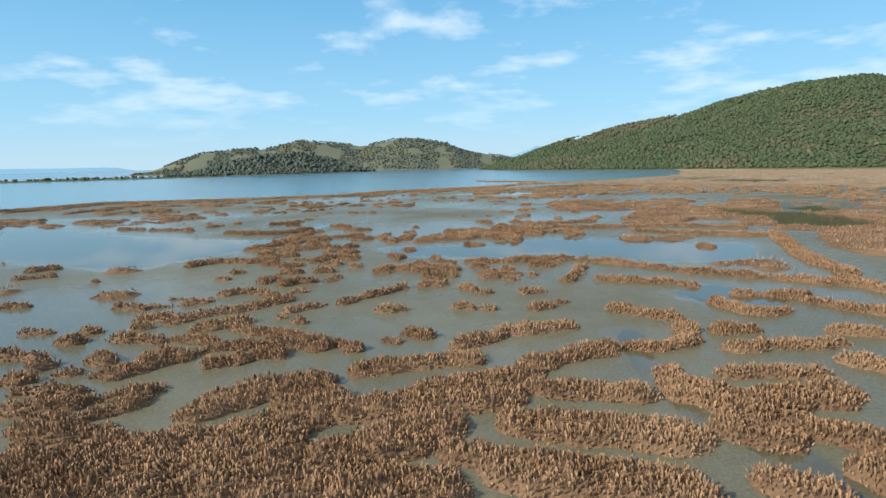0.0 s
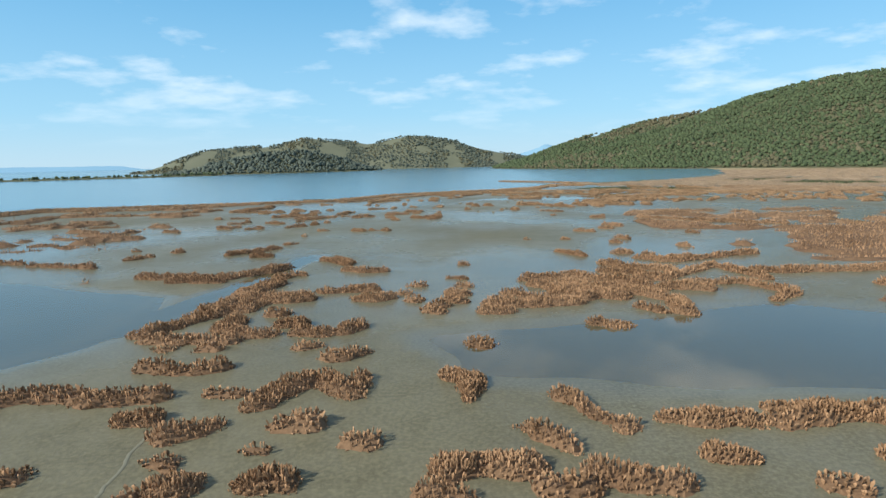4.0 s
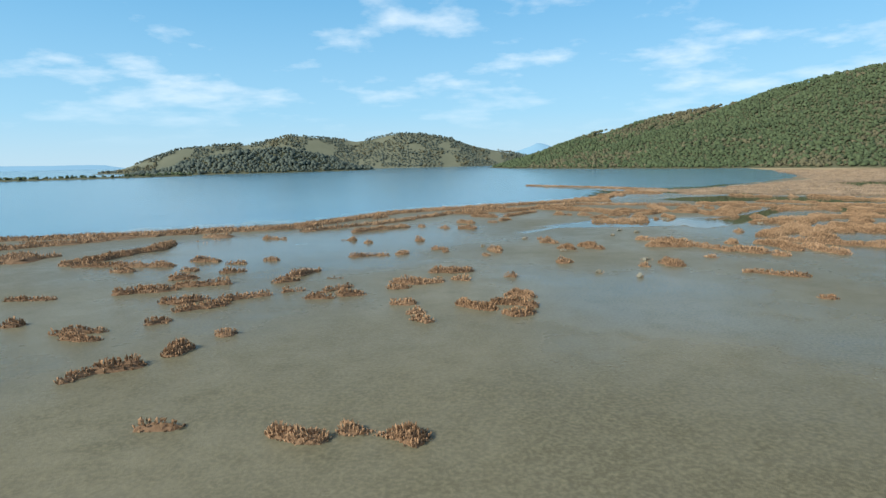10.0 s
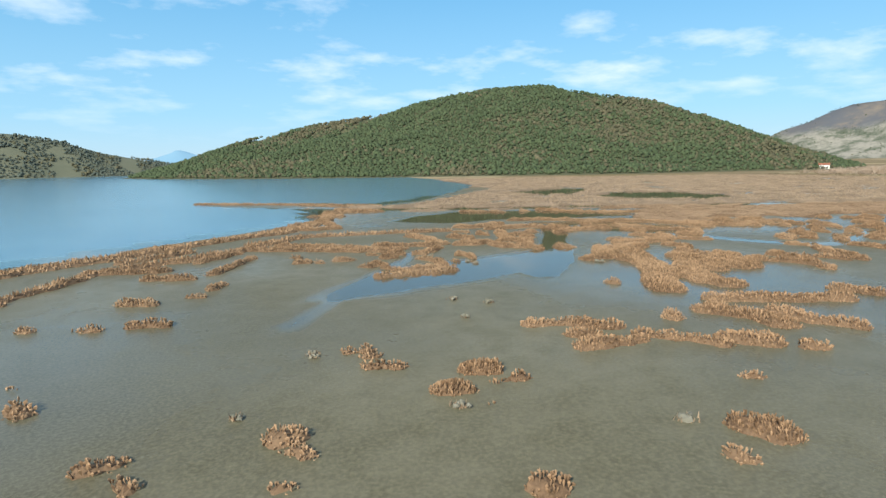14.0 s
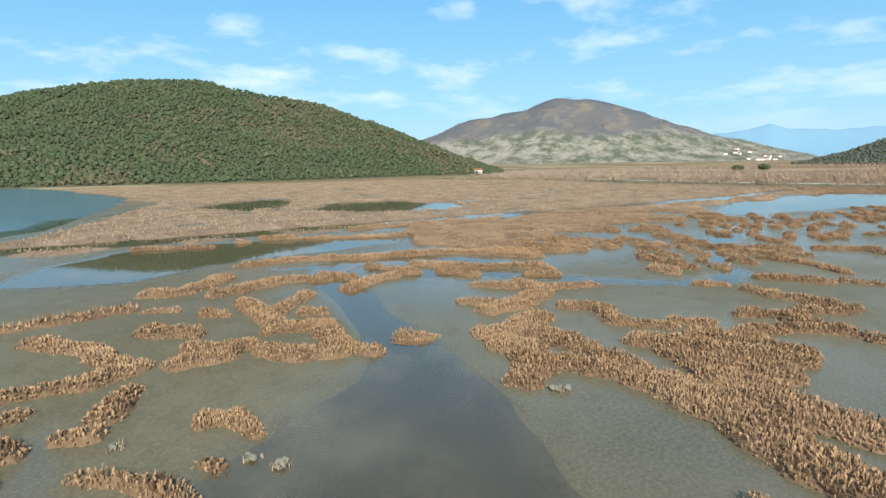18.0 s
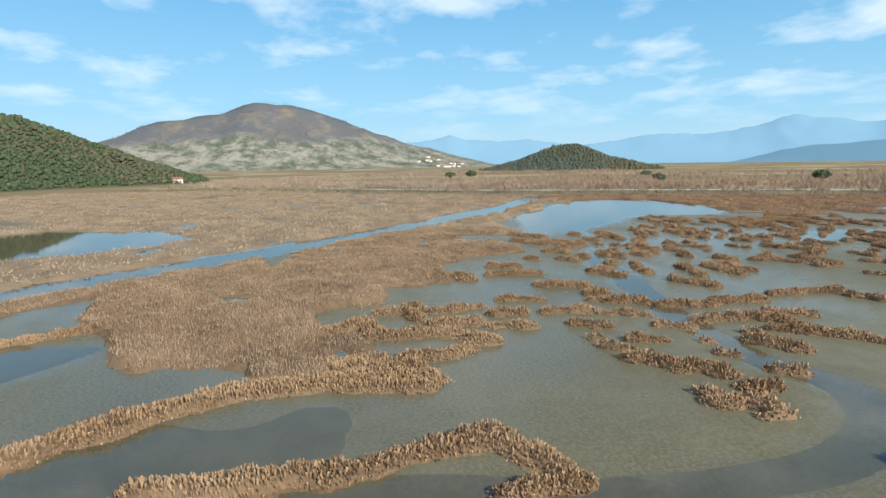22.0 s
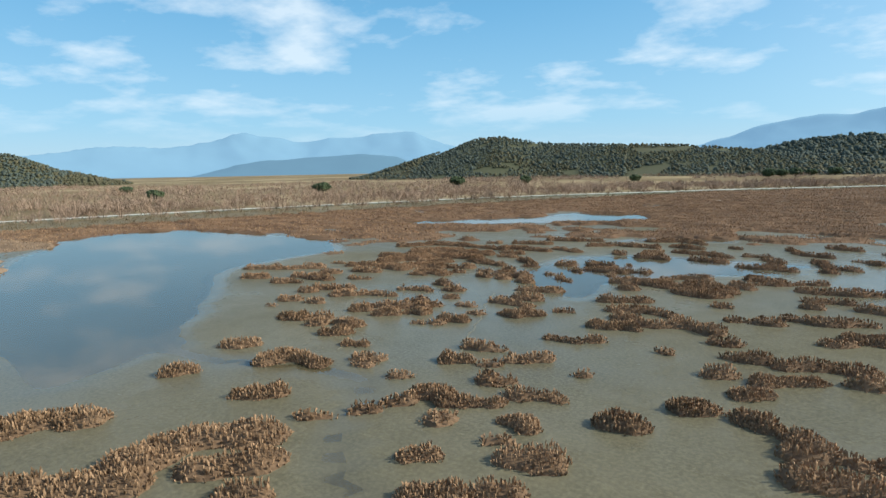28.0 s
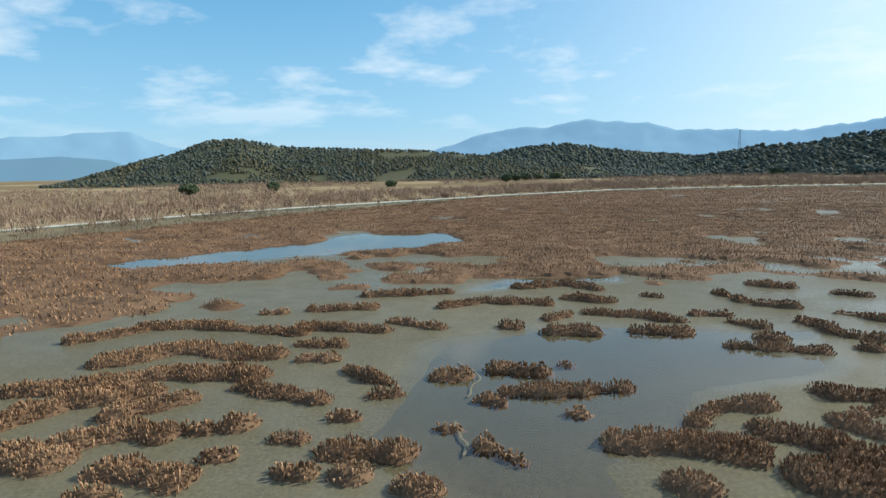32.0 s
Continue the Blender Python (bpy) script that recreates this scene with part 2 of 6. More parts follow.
def rocky_material():
    m, t, b, geo = material("rocky_slope", 0.9)
    p = geo.outputs["Position"]
    sep = t.nodes.new("ShaderNodeSeparateXYZ")
    link(t, p, sep.inputs[0])
    bare = mixed(t, ramp(t, noise_tex(t, p, 0.016, 8, 0.75), (0.42, 0.0), (0.58, 1.0)), (0.3, 0.27, 0.22), (0.1, 0.11, 0.075))
    # bluish dark top: haze and cloud shade are put into the colour
    hazy_top = mixed(t, noise_tex(t, p, 0.006, 5, 0.6), (0.08, 0.1, 0.13), (0.16, 0.135, 0.115))
    high = math_node(t, "ADD", math_node(t, "MULTIPLY", sep.outputs[2], 0.004), math_node(t, "MULTIPLY", noise_tex(t, p, 0.0035, 4, 0.6), 0.9))
    streak = ramp(t, noise_tex(t, p, 0.009, 7, 0.7), (0.5, 0.0), (0.66, 0.75))
    hazy_top = mixed(t, streak, hazy_top, (0.24, 0.19, 0.14))
    link(t, mixed(t, ramp(t, high, (0.8, 0.0), (1.05, 1.0)), bare, hazy_top), b.inputs["Base Color"])
    b.inputs["Specular IOR Level"].default_value = 0.1
    return m


ROCKY = rocky_material()
ROCK = plain_material("pale_rock", (0.23, 0.21, 0.165), (0.15, 0.14, 0.1), 0.4)
BARK = plain_material("bark", (0.1, 0.075, 0.05), (0.16, 0.12, 0.08), 2.0)
ROAD = plain_material("road_gravel", (0.62, 0.6, 0.54), (0.5, 0.47, 0.41), 0.3)
PLASTER = plain_material("white_plaster", (0.78, 0.76, 0.7), (0.7, 0.68, 0.62), 0.8)
TILE = plain_material("roof_tile", (0.33, 0.13, 0.075), (0.24, 0.1, 0.06), 2.0)
STEEL = plain_material("galvanised_steel", (0.3, 0.31, 0.32), (0.22, 0.23, 0.24), 3.0, 0.5)


# ---- building blocks ----
def mesh_from(name, verts, faces, mat, smooth=False):
    """A mesh of triangles or quads from arrays."""
    verts, faces = np.asarray(verts, np.float32), np.asarray(faces, np.int32)
    me = bpy.data.meshes.new(name)
    n, k = faces.shape
    me.vertices.add(len(verts))
    me.vertices.foreach_set("co", verts.ravel())
    me.loops.add(n * k)
    me.loops.foreach_set("vertex_index", faces.ravel())
    me.polygons.add(n)
    me.polygons.foreach_set("loop_start", np.arange(n, dtype=np.int32) * k)
    me.polygons.foreach_set("use_smooth", np.full(n, smooth))
    me.materials.append(mat)
    me.update(calc_edges=True)
    return me


def part(name, me, parent, label=""):
    ob = new(name, me)
    ob.parent = parent
    return tagged(ob, label)


def cell_noise(x, y, seed):
    """Smooth value noise in 0..1."""
    i, j = np.floor(x).astype(np.int64), np.floor(y).astype(np.int64)
    u, v = x - i, y - j
    u, v = u * u * (3 - 2 * u), v * v * (3 - 2 * v)

    def h(a, b):
        k = (a * 374761393 + b * 668265263 + seed * 974634757) & 0xFFFFFFFF
        k = ((k ^ (k >> 13)) * 1274126177) & 0xFFFFFFFF
        return ((k ^ (k >> 16)) & 0xFFFF) / 65535.0

    return (h(i, j) * (1 - u) + h(i + 1, j) * u) * (1 - v) + (h(i, j + 1) * (1 - u) + h(i + 1, j + 1) * u) * v


def fractal(x, y, size, seed, octaves=3):
    x, y = np.asarray(x, float), np.asarray(y, float)
    total, amp, out = 0.0, 1.0, 0.0
    for o in range(octaves):
        out = out + amp * cell_noise(x / size * 2 ** o, y / size * 2 ** o, seed + o)
        total += amp
        amp *= 0.5
    return out / total


def line_distance(x, y, pts):
    """Distance to a polyline."""
    best = np.full(np.shape(x), 1e9)
    for (ax, ay), (bx, by) in zip(pts, pts[1:]):
        dx, dy = bx - ax, by - ay
        s = np.clip(((x - ax) * dx + (y - ay) * dy) / max(dx * dx + dy * dy, 1e-9), 0, 1)
        best = np.minimum(best, np.hypot(x - ax - s * dx, y - ay - s * dy))
    return best


def inside(x, y, pts):
    """Signed distance to a polygon: positive within."""
    hit = np.zeros(np.shape(x), bool)
    for (ax, ay), (bx, by) in zip(pts, pts[1:] + pts[:1]):
        cross = (ay > y) != (by > y)
        hit ^= cross & (x < (bx - ax) * (y - ay) / (by - ay if by != ay else 1e-9) + ax)
    d = line_distance(x, y, pts + pts[:1])
    return np.where(hit, d, -d)


# ---- plan of the marsh ----
LAGOON_EDGE = [(-4700, -900), (-260, 118), (-122, 160), (-104, 181), (-71.6, 191.6), (-54.1, 201.6), (-38.1, 206.6), (-23.3, 226.4), (-1.9, 237.3),
               (18.8, 247.9), (29.3, 260.1), (37.1, 279.5), (44.4, 276.2), (19.4, 316), (21.9, 320), (53.7, 283.6), (72.1, 290.8), (104.1, 318.5), (121.6, 336.3), (150, 362),
               (165, 400), (196, 470), (215, 540), (205, 640), (160, 760), (120, 900), (300, 2000), (300, 4700), (-4700, 4700)]
POOLS = (
    [(44, 233), (53, 232), (63, 228), (79, 222), (80, 230), (73, 242), (67, 249), (57, 252), (46, 250), (36, 244)],
    [(93.3, 217.4), (91.8, 212.8), (90, 212.8), (90.6, 216.5)], [(93.3, 210.4), (94.6, 207.7), (92.5, 207.4), (90, 209), (89.4, 210.2)],
    [(159, 177), (184, 163), (199, 153), (211, 146), (213, 131), (205, 125), (191, 123), (166, 124), (156, 133), (156, 150), (143, 164), (134, 170), (134, 177), (146, 177)],
    [(178, 94), (168, 97), (158, 95), (149, 86), (140, 83), (127, 74), (128, 68), (136, 57), (150, 58), (158, 71), (170, 85)],
    [(117.3, 268.5), (141.8, 276), (160.3, 267.2), (149.2, 241.5), (135.7, 231.9), (122.6, 244.6)],
    [(117.9, 304), (149, 313.4), (154.4, 296.9), (133.8, 284.5), (114, 281.2)],
    [(-9.9, 74.4), (16.6, 78.7), (39, 72.1), (31.9, 58.9), (19.2, 62.5), (-6, 65.7)],
    [(-87.9, 114.8), (-48.5, 91.5), (-28.6, 84.9), (-27.1, 74.5), (-33.4, 61), (-48.1, 66.3), (-55, 71)],
    [(125.8, 139), (126.4, 124), (119.9, 119), (114.4, 118.6), (108.8, 121.9), (102.4, 125), (104.1, 128.6), (110.7, 131.6), (112.5, 136), (116.3, 139.3), (116.7, 145.3), (121.4, 143.3)],
    [(122.6, 127.2), (111.7, 118.8), (101, 119.6), (107.8, 125.5), (115.1, 129.6)],
    [(126.2, 109.1), (122.8, 97.9), (109.2, 96.5), (110.4, 102.5), (119, 106.4)],
    [(0.5, 193.2), (14.9, 200.5), (30.7, 199.5), (41.2, 203.9), (30.3, 194.1), (14.5, 191.6)],
    [(21.1, 38.9), (17.2, 45.7), (22.1, 47.7), (25, 42.9)],
)
CREEKS = (
    (1.6, [(107.6, 178.8), (94.9, 180), (80.1, 182.1), (71.2, 182.1), (67.5, 180), (63.2, 181.8), (60.4, 186.5), (59.7, 192.6), (59.6, 198.2), (60.2, 202.3), (60.4, 206.7), (62.9, 211.2), (64.3, 216.3), (61.7, 218.9), (58.7, 219.9), (55, 224.1)]),
    (1.8, [(64, 219), (56, 219.5), (52.7, 217.4), (46.2, 209.8), (39.8, 204.3), (34.9, 198.9), (31, 195), (24, 190)]),
    (0.7, [(87.5, 209.6), (82.3, 208.6), (78.4, 206.8), (74, 205)]),
    (1.0, [(20.3, 208.8), (16.9, 204.6), (8.7, 197.3), (-2.7, 186.7)]),
    (1.6, [(-26.7, 75.9), (-25.8, 80), (-25.1, 86.7), (-23.2, 93.2), (-21.4, 103.7)]),
    (1.2, [(11.4, 34.8), (10.4, 29), (10.4, 23.2), (13.3, 18.5), (14.5, 7)]),
    (4.0, [(44.4, 276.2), (65, 259), (81.2, 248.8), (102.8, 233.6), (132.9, 209.6), (167.3, 185.8), (205.2, 164.3), (228.1, 154.7), (255.4, 141.1)]),
    (1.1, [(143.2, 165.8), (139.4, 168.8), (133.1, 171.2), (129, 170.9), (125.7, 169.7), (122.3, 168.8), (119, 169.3), (117.3, 171.3), (116.8, 174.2), (113, 177.3), (111.2, 178.1), (109.1, 177.3), (107.1, 175.7), (105.1, 174.3), (100.9, 175.7), (95.8, 178.7), (89.8, 180.7)]),
)
BELT = [(345, 330), (302, 249), (262, 196), (236, 153), (222, 117), (206, 74), (190, 40), (172, 5), (136, -55), (88, -100), (10, -116), (-120, -128), (-420, -110)]
TRACK = [(314, 228), (268, 158), (252, 112), (240, 82), (222, 48), (203, 12), (181, -17), (155, -44), (130, -72), (82, -112), (2, -130), (-120, -142), (-420, -128)]


def flowing(pts):
    """The polyline rounded through its corners."""
    for _ in range(2):
        out = [pts[0]]
        for (ax, ay), (bx, by) in zip(pts, pts[1:]):
            out += [(ax * 0.75 + bx * 0.25, ay * 0.75 + by * 0.25), (ax * 0.25 + bx * 0.75, ay * 0.25 + by * 0.75)]
        pts = out + [pts[-1]]
    return pts


def belt_side(x, y):
    """Metres beyond the near edge of the scrub belt."""
    ring = BELT + [(-420, -2600), (2600, -2600), (2600, 330)]
    return inside(x, y, ring)


def ground_height(x, y):
    wob = (fractal(x, y, 12, 11, 5) - 0.5) * 10
    core = np.clip(1 - np.maximum(np.maximum(-95 - x, x - 295), np.maximum(-55 - y, y - 305)) / 20, 0, 1)
    z = 0.075 - 0.05 * core + (fractal(x, y, 30, 5, 5) - 0.5) * 0.2 * core
    lag = inside(x, y, LAGOON_EDGE)
    z = z - 0.75 * np.clip((lag + wob * 0.5) / 5, 0, 1)
    for ring in POOLS:
        z = z - 0.2 * np.clip((inside(x, y, ring) + wob * 0.5) / 5 + 0.25, 0, 1)
    for w, pts in CREEKS:
        z = z - 0.15 * w * np.clip((w + wob * 0.12 - line_distance(x, y, flowing(pts))) / 2.2 + 0.1, 0, 1)
    land = np.clip(belt_side(x, y) / 30, 0, 1)
    return np.where(land > 0, np.maximum(z, 0.05 + land * 0.5), z), lag, land


def build_ground():
    def axis(lo, hi, step):
        core = np.arange(lo, hi + step, step)
        grow, out = step, []
        while sum(out) < 4600:
            grow *= 1.22
            out.append(grow)
        tail = np.cumsum(out)
        return np.concatenate([lo - tail[::-1], core, core[-1] + tail])

    xs, ys = axis(-100, 300, 1.15), axis(-60, 310, 1.15)
    gx, gy = np.meshgrid(xs, ys)
    z, lag, land = ground_height(gx, gy)
    north = np.clip((inside(gx, gy, [(120, 335), (250, 300), (330, 250), (2000, 300), (2000, 900), (100, 900), (158, 462)]) + 10) / 30, 0, 1)
    nx, ny = len(xs), len(ys)
    idx = np.arange(nx * ny).reshape(ny, nx)
    quads = np.stack([idx[:-1, :-1], idx[:-1, 1:], idx[1:, 1:], idx[1:, :-1]], -1).reshape(-1, 4)
    me = mesh_from("ground", np.stack([gx, gy, z], -1).reshape(-1, 3), quads, MUD, True)
    a = me.attributes.new("meadow", "FLOAT", "POINT")
    a.data.foreach_set("value", np.clip(np.maximum(land, north), 0, 1).astype(np.float32).ravel())
    a = me.attributes.new("dry", "FLOAT", "POINT")
    a.data.foreach_set("value", np.clip((z + 0.03) / 0.125, 0, 1).astype(np.float32).ravel())
    a = me.attributes.new("silt", "FLOAT", "POINT")
    a.data.foreach_set("value", np.clip((-0.02 - z) / 0.3, 0, 0.6).astype(np.float32).ravel())
    tagged(new("ground", me), "flat tidal mud and dry grassland, wet in places", kind="structure")
    # standing water of the marsh, and the lagoon with the sea beyond it
    step = 4.0
    cx, cy = np.meshgrid(np.arange(-98, 298, step), np.arange(-140, 308, step))
    keep = inside(cx, cy, LAGOON_EDGE) < 5
    ax, ay = cx[keep], cy[keep]
    v = np.stack([np.stack([ax + dx, ay + dy, np.full(ax.shape, -0.03)], -1) for dx, dy in ((0, 0), (step, 0), (step, step), (0, step))], 1).reshape(-1, 3)
    me = mesh_from("water", v, np.arange(len(v)).reshape(-1, 4), POND)
    pond = new("water", me)
    pond.visible_shadow = False
    tagged(pond, "shallow still marsh water over mud", kind="structure")
    bm = bmesh.new()
    bm.faces.new([bm.verts.new((x, y, -0.045)) for x, y in LAGOON_EDGE])
    bmesh.ops.triangulate(bm, faces=bm.faces[:])
    bmesh.ops.recalc_face_normals(bm, faces=bm.faces[:])
    me = bpy.data.meshes.new("water")
    bm.to_mesh(me)
    bm.free()
    if me.polygons[0].normal.z < 0:
        me.flip_normals()
    me.materials.append(LAGOON)
    tagged(new("water", me), "blue rippled lagoon and open sea", kind="structure")


build_ground()


# ---- saltmarsh shrubs ----
GRID_X, GRID_Y = np.arange(-140, 330, 1.0), np.arange(-60, 340, 1.0)
GRID_Z = np.maximum(ground_height(*np.meshgrid(GRID_X, GRID_Y))[0], -0.06)


def ground_z(x, y):
    """Ground height looked up from a one-metre grid."""
    u, v = np.clip(x + 140, 0, len(GRID_X) - 1.01), np.clip(y + 60, 0, len(GRID_Y) - 1.01)
    i, j = u.astype(int), v.astype(int)
    u, v = u - i, v - j
    return (GRID_Z[j, i] * (1 - u) + GRID_Z[j, i + 1] * u) * (1 - v) + (GRID_Z[j + 1, i] * (1 - u) + GRID_Z[j + 1, i + 1] * u) * v


RNG = np.random.default_rng(7)


def sprigs(x, y, z, height, width, out=None):
    """Upright feathery sprigs: slim leaning cones, spread outwards where a direction is given."""
    n = len(x)
    turn = RNG.uniform(0, 6.283, n)
    lean = RNG.normal(0, 0.22, (n, 2)) * height[:, None] + np.array([0.03, 0.0])
    if out is not None:
        lean = lean + out * height[:, None]
    v = np.zeros((n, 4, 3))
    for k in range(3):
        a = turn + k * 2.0944
        v[:, k] = np.stack([x + width * np.cos(a), y + width * np.sin(a), z], -1)
    v[:, 3] = np.stack([x + lean[:, 0], y + lean[:, 1], z + height], -1)
    f = np.array([(3, 0, 1), (3, 1, 2), (3, 2, 0)])
    faces = (np.arange(n)[:, None, None] * 4 + f[None]).reshape(-1, 3)
    return v.reshape(-1, 3), faces


def plumes(x, y, z, height, width, out):
    """Soft brush-like tufts: rooted in a point, widest near the top, with a blunt tip."""
    n = len(x)
    turn = RNG.uniform(0, 6.283, n)
    lean = (RNG.normal(0, 0.2, (n, 2)) + out) * height[:, None]
    v = np.zeros((n, 5, 3))
    v[:, 0] = np.stack([x, y, z - 0.06], -1)
    for k in range(3):
        a = turn + k * 2.0944
        wob = width * RNG.uniform(0.7, 1.35, n)
        v[:, 1 + k] = np.stack([x + lean[:, 0] * 0.7 + wob * np.cos(a), y + lean[:, 1] * 0.7 + wob * np.sin(a), z + height * RNG.uniform(0.55, 0.85, n)], -1)
    v[:, 4] = np.stack([x + lean[:, 0], y + lean[:, 1], z + height], -1)
    f = np.array([(4, 1, 2), (4, 2, 3), (4, 3, 1), (0, 2, 1), (0, 3, 2), (0, 1, 3)])
    return v.reshape(-1, 3), (np.arange(n)[:, None, None] * 5 + f[None]).reshape(-1, 3)


def brush(strokes, gap, cx=0.0, cy=0.0, bulk=1.0):
    """The growth on one bank."""
    px, py, s, h, out = bank_arrays(strokes, gap)
    uneven = 0.5 + 0.9 * fractal(px, py, 0.45, 57, 2)
    v, f = plumes(px - cx, py - cy, mound_height(px, py, s) - 0.13, h * 0.95 * uneven, bulk * RNG.uniform(0.028, 0.06, len(px)), out)
    return v, f, px, py


TRACED = []


def stroke_field(x, y, strokes):
    """How far inside the outline of a bank a place lies, with a ragged edge."""
    best = np.full(np.shape(x), -9.0)
    for w, *c in strokes:
        pts = list(zip(c[::2], c[1::2]))
        best = np.maximum(best, w * 0.95 + (0.28 if w < 0.5 else 0.16) - line_distance(x, y, pts))
    return best + (fractal(x, y, 1.3, 31, 2) - 0.5) * 0.95


def bank_arrays(strokes, gap):
    xs = [v for s in strokes for v in s[1::2]]
    ys = [v for s in strokes for v in s[2::2]]
    w = max(s[0] for s in strokes) + 0.9
    gx, gy = np.meshgrid(np.arange(min(xs) - w, max(xs) + w, gap), np.arange(min(ys) - w, max(ys) + w, gap))
    px = (gx + RNG.uniform(-0.6, 0.6, gx.shape) * gap).ravel()
    py = (gy + RNG.uniform(-0.6, 0.6, gx.shape) * gap).ravel()
    s = stroke_field(px, py, strokes)
    keep = s > 0
    px, py, s = px[keep], py[keep], s[keep]
    e = 0.12
    slope = np.stack([stroke_field(px - e, py, strokes) - stroke_field(px + e, py, strokes), stroke_field(px, py - e, strokes) - stroke_field(px, py + e, strokes)], -1) / (2 * e)
    slope *= (np.clip(1 - s / 0.55, 0, 1) * 0.4 / (np.hypot(slope[:, 0], slope[:, 1]) + 0.3))[:, None]
    h = 0.29 * RNG.uniform(0.7, 1.25, len(px)) * np.clip(0.55 + s, 0, 1) * (0.75 + 0.5 * fractal(px, py, 1.1, 91))
    return px, py, s, h, slope


def mound_height(x, y, s):
    """A rounded cushion, steep at its foot, with lumps on top."""
    lump = 0.5 + 0.95 * fractal(x, y, 0.85, 77, 2)
    return np.where(s > 0, 0.43 * np.sqrt(np.clip(s / 0.55, 0, 1)) * lump, s * 1.2) + ground_z(x, y)


def mound_mesh(strokes, g=0.26):
    """The dense inner body of a bank."""
    xs = [v for s in strokes for v in s[1::2]]
    ys = [v for s in strokes for v in s[2::2]]
    w = max(s[0] for s in strokes) * 1.1 + 0.8
    gx, gy = np.meshgrid(np.arange(min(xs) - w, max(xs) + w + g, g), np.arange(min(ys) - w, max(ys) + w + g, g))
    gx = gx + RNG.uniform(-0.3, 0.3, gx.shape) * g
    gy = gy + RNG.uniform(-0.3, 0.3, gx.shape) * g
    s = stroke_field(gx, gy, strokes)
    z = np.maximum(mound_height(gx, gy, s) - 0.13, ground_z(gx, gy) - 0.14) + np.clip(s * 5, 0, 1) * RNG.uniform(-0.05, 0.05, gx.shape)
    idx = np.arange(gx.size).reshape(gx.shape)
    keep = np.maximum(np.maximum(s[:-1, :-1], s[1:, 1:]), np.maximum(s[1:, :-1], s[:-1, 1:])) > -0.02
    q = np.stack([idx[:-1, :-1], idx[:-1, 1:], idx[1:, 1:], idx[1:, :-1]], -1)[keep]
    used, inv = np.unique(q, return_inverse=True)
    v = np.stack([gx, gy, z], -1).reshape(-1, 3)[used]
    return v, inv.reshape(-1, 4)


def note(strokes):
    for w, *c in strokes:
        pts = list(zip(c[::2], c[1::2]))
        for (ax, ay), (bx, by) in zip(pts, pts[1:]):
            n = max(1, int(math.hypot(bx - ax, by - ay) / 3))
            TRACED.extend((ax + (bx - ax) * k / n, ay + (by - ay) * k / n) for k in range(n + 1))


LABELS = {"small": "small round tuft of dry brown saltmarsh shrub on mud", "long": "long low bank of dry brown saltmarsh shrubs on wet mud",
          "large": "wide dense bed of dry reddish-brown saltmarsh shrubs", "green": "olive-green rush tuft standing on bare mud"}


def clump(*strokes):
    """One bank or tuft of shrubs, from strokes of (half width, x, y, x, y, ...)."""
    note(strokes)
    cx, cy = float(np.mean(strokes[0][1::2])), float(np.mean(strokes[0][2::2]))
    slim = max(s[0] for s in strokes) < 0.5
    v, f, px, py = brush(strokes, 0.11 if slim else 0.148, cx, cy)
    if len(px) < 3:
        return
    green = len(px) < 150 and int(abs(cx * 7 + cy * 3)) % 17 == 0
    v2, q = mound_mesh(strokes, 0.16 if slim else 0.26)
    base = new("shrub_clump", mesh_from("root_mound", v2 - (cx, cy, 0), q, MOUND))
    base.location = (cx, cy, 0)
    tagged(part("foliage", mesh_from("foliage", v, f, GREEN if green else SHRUB), base), kind="stuff")
    span = len(px) * (0.0121 if slim else 0.022)
    kind = "green" if green else "small" if span < 4 else "large" if span > 25 else "long"
    tagged(base, LABELS[kind], "saltmarsh shrub", "saltmarsh shrub clumps")


FAR = []


def far_clump(*strokes):
    note(strokes)
    FAR.append(strokes)


# the shrub field where the way begins
clump((2.6, -15.1, 18.6, -12.9, 19.1, -10.1, 19.6, -7.7, 20.3), (0.45, -15.2, 22.5, -13.5, 21.9), (0.7, -16.9, 22.3, -15.3, 22.2), (0.3, -18.1, 22.6, -17.5, 22.5))
clump((0.6, -14.7, 51.1, -13.7, 52.2, -12.2, 52.5))
clump((0.6, -1.7, 53.5, -0.3, 53.9), (0.25, 0.4, 54.1, 0.8, 53.9))
clump((0.4, 3.6, 53.1, 4.3, 53))
clump((0.5, -7, 56.4, -5.8, 56))
clump((0.6, -16.8, 51.9, -16.9, 53.7, -16.1, 54.1))
clump((0.4, 3.8, 55, 4.7, 54.5))
clump((0.6, 5.5, 54.1, 6.8, 53.7))
clump((0.5, -1.3, 57.8, -0.3, 56.9, 1.1, 56.6))
clump((0.4, -6.2, 57.7, -3.6, 58.2))
clump((0.4, -12.6, 57.1, -11.6, 57.2))
clump((0.45, -12.9, 30.6, -11.4, 30.9))
clump((0.35, -15.5, 56.7, -14.8, 57))
clump((0.45, -7.7, 32.8, -6.6, 33.6, -5.4, 32.5))
clump((0.45, -10.6, 31.8, -9.8, 32))
clump((0.35, 3.2, 58.6, 4.1, 58.3))
clump((0.5, -3, 60.9, -1.7, 59.2))
clump((0.5, -10.5, 34.1, -8.7, 33.1, -8.4, 35), (0.55, -13.7, 37.1, -11.1, 35.9, -8.3, 34.7))
clump((0.4, -12.5, 33.3, -10.3, 32.9))
clump((0.9, -17.9, 29.2, -17.3, 29.7), (0.9, -16.5, 30.1, -16.3, 32.3, -15.2, 31.8), (0.5, -16.9, 35.1, -15.3, 35, -13.2, 33.3, -15.1, 32.2))
clump((0.35, 8.8, 58.4, 10.5, 58.1))
